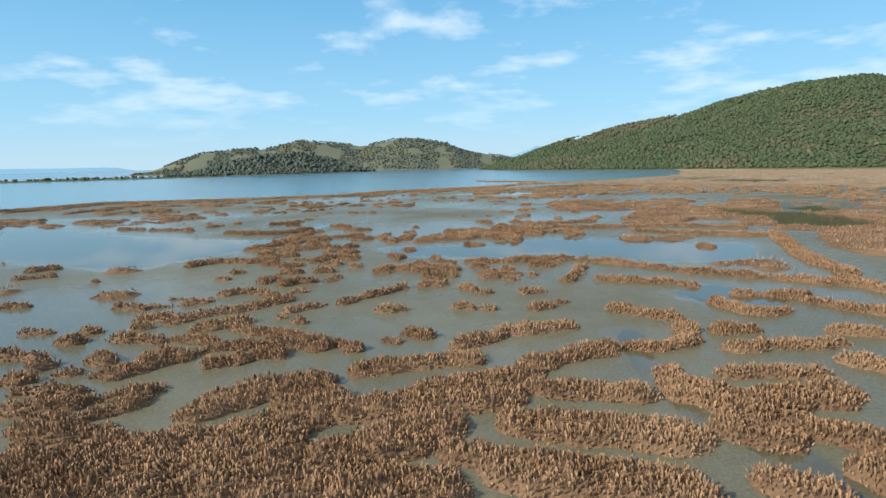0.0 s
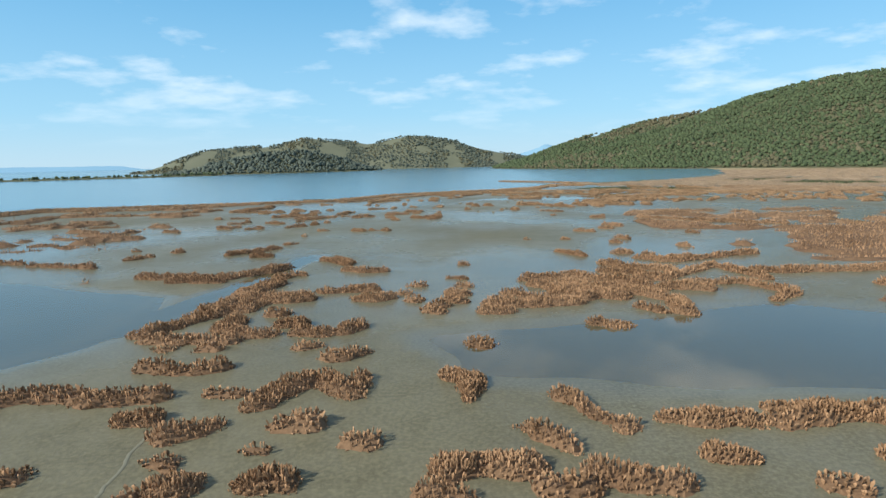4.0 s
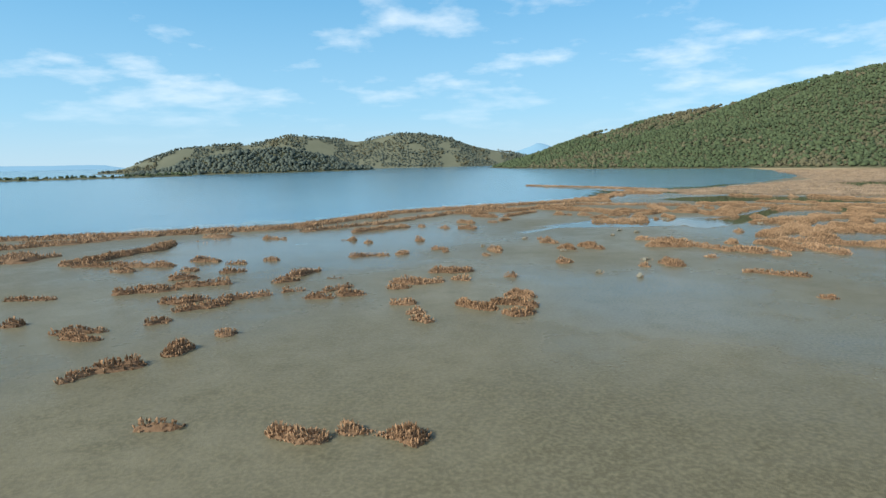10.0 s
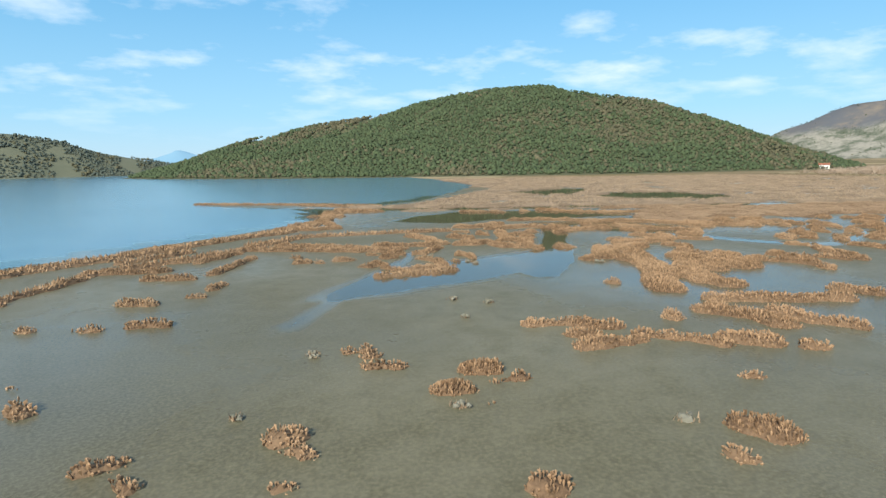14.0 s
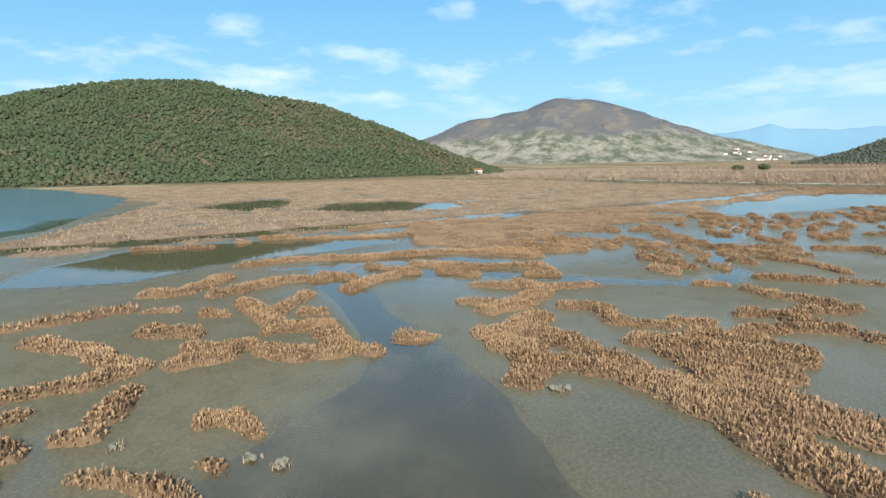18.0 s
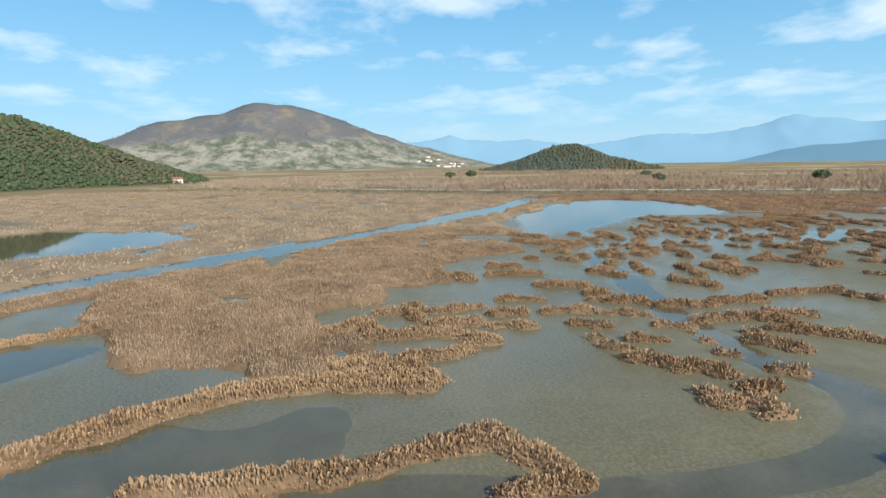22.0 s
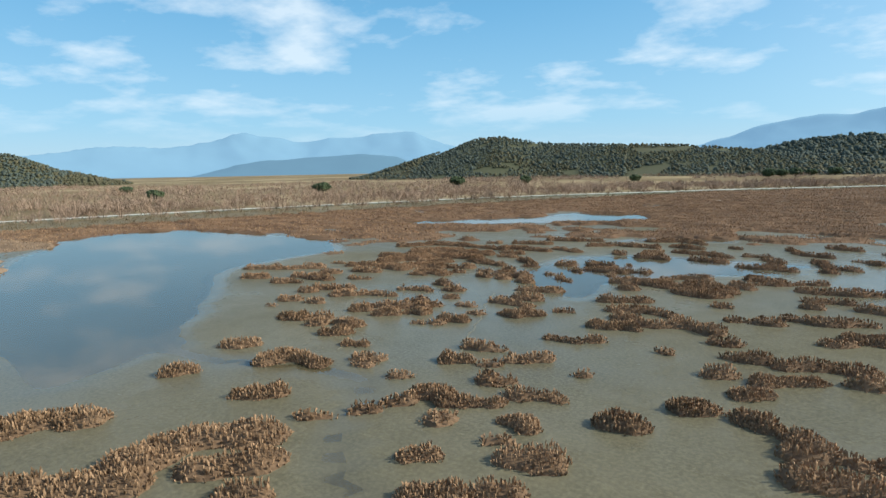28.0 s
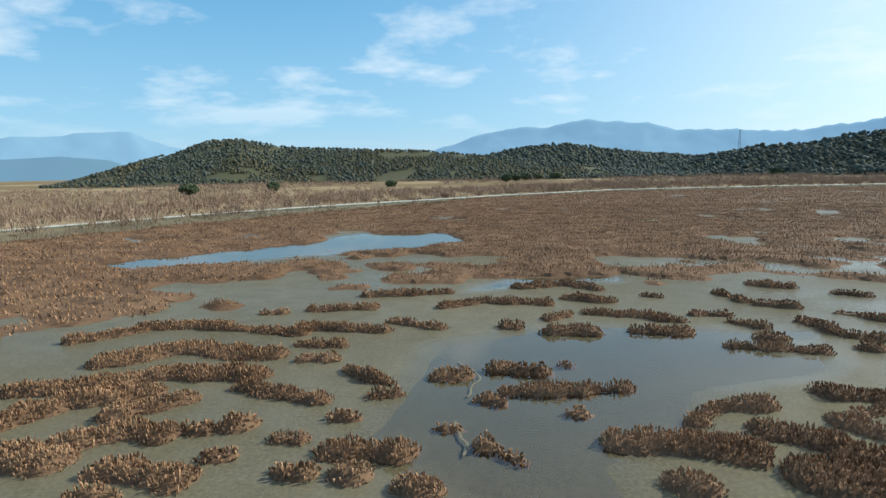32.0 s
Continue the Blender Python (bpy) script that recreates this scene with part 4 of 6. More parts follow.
far_clump((0.25, -9.8, 143.8, -8.7, 144.1))
far_clump((0.3, -17.9, 147.3, -16.9, 147.4))
far_clump((0.25, -8.9, 146.6, -8, 146))
far_clump((0.2, -33.7, 143.3, -33.3, 143.8))
far_clump((0.3, -2.5, 162.7, -2.1, 162.3))
far_clump((0.2, -9.7, 167.9, -9.3, 167.6))
far_clump((0.35, -19.1, 170.3, -18.6, 170.4))
far_clump((0.2, -1.1, 178.1, -0.6, 177.6))
far_clump((0.3, -8.6, 171.3, -8, 170.9))
far_clump((0.3, -1.5, 179.4, -0.7, 178.8))
far_clump((0.35, -14.9, 173, -14.2, 172.9))
far_clump((0.3, 12.8, 163.9, 13.2, 163.5))
far_clump((0.35, 25.6, 182.8, 25.5, 182.5))
far_clump((0.25, 21.2, 201.1, 21.4, 200.5))
far_clump((0.3, 15.6, 210.5, 16.1, 209.7))
far_clump((0.25, 20.6, 207.8, 21.1, 207))
far_clump((0.3, 11.7, 204, 12.3, 203.3))
far_clump((0.22, 51.7, 178.5, 51.7, 177.4))
far_clump((0.35, 65.4, 172.1, 64.9, 169.7))
far_clump((0.3, 53.1, 177.2, 53, 174.6))
far_clump((0.2, 64.7, 186.8, 64.5, 185.6))
far_clump((0.2, 69.6, 243.7, 70.7, 242.1))
far_clump((0.25, 76.8, 190, 76.6, 189.6))
far_clump((0.4, 67.4, 188.1, 67.1, 187.8))
far_clump((0.35, 69.9, 182.1, 69.5, 181.1))
far_clump((0.4, 65.7, 186.2, 65.4, 185.8))
far_clump((0.2, 76.5, 179.5, 76, 178.8))
far_clump((0.2, 75.1, 183.3, 74.9, 182.9))
far_clump((0.25, 72.9, 183.6, 72.5, 182.8))
far_clump((0.25, 80.6, 173.2, 79.7, 172.2))
far_clump((0.25, 81.3, 175.2, 80.8, 173.9))
far_clump((0.35, 84.8, 164.6, 82.7, 163.5))
far_clump((0.3, 97, 195.6, 96.8, 194.7))
far_clump((0.35, 95.6, 168.2, 95.1, 167.9))
far_clump((0.2, 106.7, 167.4, 106.2, 167.2))
far_clump((0.25, 118.6, 173.8, 118, 173.4))
far_clump((0.25, 117.1, 171.9, 116.6, 171.6))
far_clump((0.25, 116.4, 170.5, 115.9, 170))
far_clump((0.28, 113.5, 171, 113, 170.7))
far_clump((0.32, 110.5, 171.6, 110, 171.4))
far_clump((0.25, 104.3, 159.2, 103.5, 158.8))
far_clump((0.3, 99.7, 150.6, 98.3, 150.1))
far_clump((0.4, 97.8, 157.4, 96.8, 157.3))
far_clump((0.3, 121.8, 166.5, 120.9, 166.1))
far_clump((0.35, 118.3, 167.7, 117.7, 167.4))
far_clump((0.28, 115.3, 163.8, 114.6, 163.5))
far_clump((0.3, 113.7, 165.6, 112.8, 165.3))
far_clump((0.3, 113.4, 161.6, 112.5, 161.2))
far_clump((0.2, 117.8, 161.4, 117.2, 161.1))
far_clump((0.25, 116.5, 161.3, 115.3, 160.8))
far_clump((0.3, 111.6, 156.7, 111, 156.4))
far_clump((0.22, 107.5, 156.6, 107, 156.5))
far_clump((0.2, 110.1, 162.6, 109.8, 162.5))
far_clump((0.3, 130, 162.2, 129.5, 162))
far_clump((0.22, 114.2, 162.3, 113.8, 162.1))
far_clump((0.3, 105, 153.2, 104, 153.1))
far_clump((0.25, 121.1, 167.2, 120.7, 167.1))
far_clump((0.2, 122.8, 157.9, 122.2, 157.7))
far_clump((0.3, 123.8, 158.5, 123.3, 158.4))
far_clump((0.3, 130, 162.4, 129.2, 162.2))
far_clump((0.25, 131.3, 161, 130.5, 160.7))
far_clump((0.25, 122, 154.2, 121.2, 154.1))
far_clump((0.35, 132.2, 139.7, 131.7, 139.6))
far_clump((0.4, 128.8, 140.8, 128.1, 140.6))
far_clump((0.22, 134.6, 137.6, 134, 137.7))
far_clump((0.35, 132.9, 137, 132.2, 136.9))
far_clump((0.4, 126.5, 140.4, 126, 140.4))
far_clump((0.28, 128.4, 135.8, 127.9, 135.8))
far_clump((0.3, 127.4, 132.9, 126.4, 132.8))
far_clump((0.35, 124.5, 130.1, 123.3, 129.5))
far_clump((0.45, 121.5, 128.4, 119, 128.7))
far_clump((0.3, 121.8, 132.8, 121.2, 132.9))
far_clump((0.25, 123.5, 136.2, 122.8, 136.1))
far_clump((0.25, 121.5, 137.4, 120.3, 138.3))
far_clump((0.18, 117.9, 133.9, 117.6, 133.9))
far_clump((0.7, 118, 120.6, 115.7, 120.4))
far_clump((0.4, 118.3, 117.4, 117, 116.5))
far_clump((0.4, 112.3, 120, 111, 119.9))
far_clump((0.35, 110.2, 119.9, 109.3, 119.9))
far_clump((0.22, 105, 120.8, 103.5, 121))
far_clump((0.3, 105.6, 117.3, 103.5, 118.6))
far_clump((0.45, 100.2, 116.9, 99.3, 120.4, 97.1, 120.8))
far_clump((0.4, 99.7, 122.9, 98.8, 123.1))
far_clump((0.3, 107.3, 115.3, 105.3, 115.3))
far_clump((0.3, 101.7, 111.8, 99.1, 112.6))
far_clump((0.45, 123.3, 112.1, 118.2, 112.8))
far_clump((0.4, 126.9, 114.3, 123.3, 112.1))
far_clump((0.4, 130, 119, 126, 120.3))
far_clump((0.45, 134.6, 125.2, 132, 125))
far_clump((0.4, 133.1, 128.1, 131.4, 127.7))
far_clump((0.3, 140.8, 117.2, 139.4, 117.1))
far_clump((0.45, 137, 116, 132.5, 114.7))
far_clump((0.4, 134.2, 110.4, 127.2, 108.8))
far_clump((0.45, 120.6, 106, 116.3, 104.4, 113.4, 106.9))
far_clump((0.45, 116.7, 110.6, 113, 111.4))
far_clump((0.35, 103.4, 107.6, 102.2, 110.8))
far_clump((0.35, 99.2, 103.6, 96.3, 104.8))
far_clump((0.25, 109.9, 109.1, 108.5, 109.5))
far_clump((0.3, 93.6, 107.1, 91.5, 108.1))
far_clump((0.3, 96.7, 114.2, 94.8, 115.7))
far_clump((0.3, 121.2, 119.8, 120.6, 119.8))
far_clump((0.25, 117.7, 127.1, 117.3, 127.3))
far_clump((0.45, -20.5, 35.4, -18, 34.9), (0.2, -21.3, 35.4, -20.9, 35.6))
far_clump((0.3, 13.5, 156.3, 13.8, 155.8))
far_clump((0.3, -17.3, 64.6, -15.9, 64.6))
far_clump((0.6, 111.6, 150.2, 109.3, 151.4, 107.3, 150, 105.4, 151.1))
far_clump((0.12, -24.5, 150, -23.3, 149.6))
far_clump((0.5, 14.4, 171.1, 15.9, 169, 16.5, 166.9))
far_clump((0.6, 128.8, 155.6, 126.1, 154.2))
far_clump((0.7, 17.6, 214.5, 18.4, 211.9, 18.6, 208.6), (0.9, 9.7, 224.4, 12.4, 221.7, 14.8, 218.1, 17.8, 213.5, 18.8, 209.2), (0.6, 4.6, 224.7, 11, 218.6, 16.2, 213.7, 21, 211.8))
far_clump((0.25, 2.8, 41.3, 3.4, 41.2))
far_clump((0.5, -16.4, 37.4, -14.1, 39))
far_clump((0.4, -4.9, 41.5, -3.5, 41.5))
far_clump((0.2, -22.3, 150.7, -21.1, 150.5))
far_clump((0.3, -20.1, 24.9, -19, 24.6))
far_clump((0.4, 10.6, 177, 13.1, 175.5, 14.4, 173.4))
far_clump((0.3, 1.2, 41.9, 1.9, 41.4))
far_clump((0.2, -12.1, 39.9, -11.6, 39.9))
far_clump((0.3, 130.5, 156.5, 129.6, 155.8))
far_clump((0.35, 116.2, 150.4, 115.6, 150.2))
far_clump((0.3, 126, 153.4, 125.2, 153.3))
far_clump((0.6, 22.5, 208, 24.9, 209.6))
far_clump((0.3, -33.3, 146.6, -31.9, 147.4, -30.9, 148.3))
far_clump((0.3, 123.8, 152.4, 123, 152.2))
far_clump((0.4, 6.5, 41, 7.6, 41.6))
far_clump((0.2, -18.8, 152.6, -17.7, 152.5))
far_clump((1, 18, 167.6, 19.3, 165.8))
far_clump((0.3, -19.8, 27.6, -18.1, 26.8), (0.3, -21, 26.9, -19.4, 27))
far_clump((0.4, 122.3, 149.8, 119.1, 150.1))
far_clump((0.2, 137.5, 160.2, 137, 160))
far_clump((0.3, -31, 149.4, -29.8, 150.2, -28.5, 151.2))
far_clump((0.3, 128.6, 152.9, 127.4, 152.6))
far_clump((0.35, -11.6, 41.6, -9.7, 43.1))
far_clump((0.25, 135.3, 157.8, 134.4, 157.5))
far_clump((0.2, 19.9, 164.2, 20.4, 163.5))
far_clump((0.2, -20.8, 38, -20.1, 38))
far_clump((0.7, -27.9, 62.2, -27.1, 63.8, -25.4, 64.7, -22, 64, -19.3, 64.3))
far_clump((0.3, 8.6, 42.6, 9.3, 42.8))
far_clump((0.4, -12.6, 69.4, -11.3, 69.9))
far_clump((0.25, -23.9, 151.9, -22.2, 153.3))
far_clump((0.35, 112.7, 148.2, 110.8, 147.3, 108.8, 148))
far_clump((0.4, -11, 193.5, -9.6, 192.4))
far_clump((0.25, -34.1, 149.6, -32.8, 150.1))
far_clump((0.25, -35.7, 149.5, -33.9, 148.9))
far_clump((0.25, -27, 152.2, -25.8, 152.4))
far_clump((0.3, 126.3, 150.5, 125.6, 150.3))
far_clump((0.2, 8.6, 209.4, 8.9, 208.8))
far_clump((0.35, -18.1, 154.4, -14.9, 154.5))
far_clump((0.5, -22, 68.2, -19.7, 67.5, -17.9, 68))
far_clump((0.3, 138.5, 158, 137.1, 157.6))
far_clump((0.35, 99.3, 181.6, 96.9, 179.3))
far_clump((0.6, -19.4, 39.2, -17.8, 41.1, -15.4, 42.5, -13, 45.2), (0.35, -15.8, 48.1, -12.6, 45.1))
far_clump((0.35, 121, 148, 119.2, 147.5))
far_clump((0.7, 19.9, 216.4, 22.9, 214, 24.7, 212.5, 27.4, 212.1), (0.8, 28.4, 221.8, 28.3, 216.6, 27.1, 212.9))
far_clump((0.25, -24, 37.3, -23.6, 37.2))
far_clump((0.35, 6.9, 210.5, 7.8, 210))
far_clump((0.4, 10.8, 209, 12.4, 208.5))
far_clump((0.35, 104.9, 147.2, 102.3, 146.9))
far_clump((0.25, -20.6, 29.6, -19.9, 29.6))
far_clump((0.4, 133.5, 153, 131.1, 152.2))
far_clump((0.15, -13.1, 155.4, -12.5, 155.3))
far_clump((0.3, 135.4, 154.5, 134.2, 153.9))
far_clump((0.2, -17.8, 184.5, -17.5, 184.3))
far_clump((0.4, -22.5, 28.7, -21.9, 28.4))
far_clump((0.2, 3, 46.3, 3.8, 46.3))
far_clump((0.6, -21.8, 40.4, -20.5, 40.8))
far_clump((0.3, -7.9, 43.7, -6.8, 45.4, -5.5, 46.6, -3.8, 49))
far_clump((0.25, 6.6, 46.4, 7.7, 46.4))
far_clump((0.5, 50.4, 178.7, 47.3, 175.2, 46.6, 173.5))
far_clump((0.15, -8.7, 156.3, -8.4, 156.3))
far_clump((0.35, 114.5, 145.4, 111.4, 144))
far_clump((0.5, 5.5, 88.9, 11.6, 87.7, 19.2, 94, 20.6, 87.2))
far_clump((0.3, 131.9, 149.7, 129.5, 148.7))
far_clump((0.3, 128.3, 147.8, 127.3, 147.6))
far_clump((0.35, 101.7, 145.1, 99.1, 145.2))
far_clump((0.3, -22.5, 30.3, -22.1, 31))
far_clump((0.25, 1.4, 49.1, 2.7, 47.5))
far_clump((0.4, 131.3, 183, 130, 181.9))
far_clump((0.3, 139.3, 155, 138.6, 154.4))
far_clump((0.2, -24.6, 157.1, -23.4, 157))
far_clump((0.35, 122.3, 144.7, 119.3, 143.7))
far_clump((0.3, -28.8, 156, -27.4, 156.2))
far_clump((0.3, 106.1, 143.4, 105.5, 143.2))
far_clump((0.25, 7.6, 214.7, 8.2, 213.8))
far_clump((0.4, 139.3, 153.3, 136.3, 152.2))
far_clump((0.3, -21.2, 72.6, -18.9, 72.4))
far_clump((0.35, -13.3, 158.9, -11.9, 159))
far_clump((0.25, -14.9, 159.1, -14.3, 159))
far_clump((0.3, -2.1, 49.5, -0.1, 50.1))
far_clump((0.25, -13, 48, -11.9, 48.2))
far_clump((0.3, 98.5, 144.8, 96.9, 144.4))
far_clump((0.3, -20.5, 44.6, -19.1, 45.7))
far_clump((0.3, 130.4, 145.9, 129.3, 146))
far_clump((0.2, -22.8, 44, -22, 44.1))
far_clump((0.8, 26.7, 169, 26.1, 166.2, 26.7, 164.1))
far_clump((0.25, -39, 153.1, -37, 153.8))
far_clump((0.4, -24.2, 72.8, -21.9, 72.6))
far_clump((0.35, -11, 201, -9.3, 199.7))
far_clump((0.25, -25.5, 44, -23.3, 43.4))
far_clump((0.3, -37.1, 155.1, -33.1, 155.7))
far_clump((0.4, -25.9, 32.7, -23.8, 32.1))
far_clump((0.25, -6.4, 200.4, -5.5, 199.8))
far_clump((0.25, -41.1, 152.4, -39.5, 153.2))
far_clump((0.25, -32.9, 133.3, -32.4, 134.7, -30.6, 135.3))
far_clump((0.25, -19.1, 47.7, -16.8, 49))
far_clump((0.3, -28.5, 158.1, -26.3, 161))
far_clump((0.2, -22.7, 46.6, -21.9, 46.5))
far_clump((0.3, 145.3, 153.1, 142.7, 152.2))
far_clump((0.35, -24.3, 35.1, -23.1, 35.1))
far_clump((0.4, 7, 78.9, 8.3, 77.4))
far_clump((0.12, -37.6, 133.1, -37.1, 133.1))
far_clump((0.3, 100.6, 140.5, 100.1, 140.4))
far_clump((0.15, -39.3, 132.5, -38.4, 132.8))
far_clump((0.3, 140.1, 148, 138, 147.5))
far_clump((0.25, -4.2, 202.3, -2.6, 204))
far_clump((0.4, 145.7, 149.9, 141.5, 149.7))
far_clump((0.25, -38.9, 158.3, -37.4, 158.4))
far_clump((0.2, -14.7, 194.8, -13.7, 194.1))
far_clump((0.5, 96.8, 139.7, 94.6, 140.4))
far_clump((0.8, 26.6, 174, 30.6, 170.3, 34.3, 167.9))
far_clump((0.25, -35.5, 161.1, -33.7, 161.4))
far_clump((0.5, 150.2, 153, 148.4, 151.9))
far_clump((0.5, -27.9, 37.4, -26.3, 37.5))
far_clump((0.15, -17.8, 196.9, -17.1, 196.4))
far_clump((0.5, 13.6, 99, 16.5, 96.4, 22.5, 99.3, 25.9, 100.4))
far_clump((0.35, 142.1, 144.4, 140, 143.6))
far_clump((0.25, 144.8, 146.8, 143.5, 146.4))
far_clump((0.2, -42.6, 135.6, -41.7, 135.7))
far_clump((0.2, -44.4, 134.2, -43.4, 134.5))
far_clump((0.2, -40.2, 162.7, -39.1, 162.5))
far_clump((0.25, -38.8, 141.2, -36.3, 141.7))
far_clump((0.35, -8.3, 211.3, -4.6, 208.9))
far_clump((0.2, -24.1, 169.1, -20.6, 169.6))
far_clump((0.2, -36.6, 166.3, -35.1, 166.1))
far_clump((0.2, -33.4, 167.9, -32.4, 167.8))
far_clump((0.4, 154.5, 149, 150.6, 147, 147.5, 144.5))
far_clump((0.7, 37.7, 169.7, 38, 166.8))
far_clump((0.4, 101, 134.2, 97.2, 133.7, 93.1, 131.8))
far_clump((0.3, 19.3, 141, 21.1, 140.9))
far_clump((0.2, -45.3, 141.4, -43.1, 141.4))
far_clump((0.35, 145.3, 142.1, 142.6, 140.3))
far_clump((0.3, 92.7, 155.8, 91.6, 154.8))
far_clump((0.5, -2.3, 209.9, 1.8, 214.7, 3.5, 217.1))
far_clump((0.2, -41.6, 168.5, -38.7, 167.8))
far_clump((0.15, -43.3, 143.7, -42.5, 143.8))
far_clump((0.4, -47.1, 165.6, -42.8, 165.6))
far_clump((0.9, -12.5, 218, -9.5, 216.6, -6.3, 215.2))
far_clump((0.3, 148.3, 141.7, 147, 141.4))
far_clump((0.2, -33.9, 54.6, -33.6, 54.6))
far_clump((0.15, 12.8, 146.2, 13.3, 146.1))
far_clump((0.5, -52.8, 165.9, -47.9, 166.2))
far_clump((0.5, -35.2, 45, -33.8, 45.2))
far_clump((0.35, -4.6, 220.1, -3, 219.4))
far_clump((0.6, -2, 218.3, 3.2, 222.1))
far_clump((0.4, 100.7, 138.2, 98.2, 137.6))
far_clump((0.2, -48.6, 150.9, -45.3, 151))
far_clump((0.2, -51.3, 149.9, -50.5, 150.1))
far_clump((0.2, 12.6, 155.9, 16, 153.5))
far_clump((1, -54.3, 167.5, -52.9, 169.9, -51.8, 173.8, -49.9, 177.3, -50.6, 182.2))
far_clump((0.15, 4.8, 160.1, 4.7, 159.7))
far_clump((0.8, 22.7, 249.7, 27.5, 252.9, 24.4, 239.6, 20.7, 240, 15.5, 243.6))
far_clump((0.4, 105.2, 133.1, 99.5, 130.1))
far_clump((0.3, -42.8, 56.5, -40.2, 57.6))
far_clump((0.15, -8.2, 169.9, -8, 169.3))
far_clump((0.15, -0.2, 168.9, 0.5, 168.8))
far_clump((0.6, -27.1, 191.6, -19.9, 196.2))
far_clump((0.2, -47, 162.8, -45.6, 162.6))
far_clump((0.15, -14.2, 171.5, -13.9, 170.9))
far_clump((0.15, 2.4, 170.6, 3.7, 170.4))
far_clump((0.25, 18.3, 129.7, 19.8, 127.1))
far_clump((0.6, -44.5, 61.2, -43.1, 62.7))
far_clump((0.3, -51.3, 100.6, -43.5, 98.6))
far_clump((0.4, 10, 171.8, 13.7, 170.4))
far_clump((0.15, -1.6, 176.5, -0.6, 175.6))
far_clump((0.6, 29.4, 264.3, 34, 261.2))
far_clump((0.4, 10.7, 198.3, 18.2, 196.7))
far_clump((0.12, -23.9, 179.8, -23.7, 179.8))
far_clump((0.15, -17.3, 181.4, -17.1, 180.5))
far_clump((0.15, -27.7, 182.8, -26, 182.5))
far_clump((0.3, -58.9, 103.6, -53.7, 102.1))
far_clump((0.2, -38.7, 185.9, -35.9, 185.2))
far_clump((0.6, 41.5, 279.2, 44.3, 268.5, 46.1, 264.7))
far_clump((0.6, 26.8, 139.4, 35.9, 131.2, 44.6, 127))


def build_far_clumps():
    vs, fs, mv, mf, n, k = [], [], [], [], 0, 0
    for strokes in FAR:
        v, f, px, py = brush(strokes, 0.19, bulk=1.45)
        if len(px) == 0:
            continue
        vs.append(v), fs.append(f + n)
        n += len(v)
        v, f = mound_mesh(strokes, 0.28)
        mv.append(v), mf.append(f + k)
        k += len(v)
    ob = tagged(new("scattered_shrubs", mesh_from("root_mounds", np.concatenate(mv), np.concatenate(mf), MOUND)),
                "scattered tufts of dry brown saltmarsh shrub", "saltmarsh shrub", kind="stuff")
    tagged(part("foliage", mesh_from("foliage", np.concatenate(vs), np.concatenate(fs), SHRUB), ob), kind="stuff")


build_far_clumps()


# ---- dense shrub beds away from the open flats ----
DENSE = (
    [(101.9, 226.6), (112.4, 216.6), (130.5, 206.1), (157.3, 188.2), (203.5, 163.7), (171.4, 171.1), (137.8, 189.5), (131.6, 192.2), (120, 184.1), (112.7, 185.6), (110.9, 193.1), (106.1, 197.4), (97.1, 197.3), (95.6, 199.7), (94.3, 203.2), (89.3, 203.1), (86.7, 203.6), (85.7, 206.5), (85.4, 208.7), (81.9, 208.6), (78.9, 205.4), (77.5, 205.5), (76.6, 207.8), (74.7, 206.7), (72.5, 207), (73.1, 210.3), (74.2, 210.8), (73.5, 213.1), (74.2, 217.6), (98.2, 231.7)],
    [(154, 187.6), (179.9, 170.7), (196.5, 157.7), (165.1, 173.3), (150.6, 182.2), (135.3, 180.3), (132.9, 183), (131, 191.5), (145.8, 192.3)],
)


def cover(x, y):
    """Share of the ground under shrubs, outside the flats laid out one by one."""
    c = np.full(np.shape(x), 0.0)
    west = (x < -20) & (y < 190)
    c = np.where(west, 0.24, c)
    c = np.where((x > 24) & (y > 8) & (y < 190) & (x < 75), 0.62 + 0.1 * np.clip((x - 24) / 30, 0, 1), c)
    south = np.clip((128 - y) / 60, 0, 1)
    c = np.where((x > 62) & (y < 150), 0.3 + 0.48 * south, c)
    c = np.where((x > 150) & (y < 128), 0.72, c)
    c = np.where((y < 10) & (x > -220), np.maximum(c, 0.74), c)
    near_belt = belt_side(x, y)
    c = np.where((near_belt > -34) & (near_belt < 4), 0.93, c)
    canal = line_distance(x, y, CREEKS[6][1])
    above = inside(x, y, [(16, 298), (46, 262), (99, 234), (174, 188), (258, 150), (330, 250), (330, 340), (250, 420), (158, 470), (134, 331), (88, 296), (60, 276)])
    c = np.where(above > 0, 0.76, c)
    c = np.where((canal < 8) & (x < 250) & (x > 55), 0.95, c)
    for ring in DENSE:
        c = np.where(inside(x, y, ring) + (fractal(x, y, 5.0, 45, 3) - 0.5) * 5 > 0, 1.0, c)
    return c


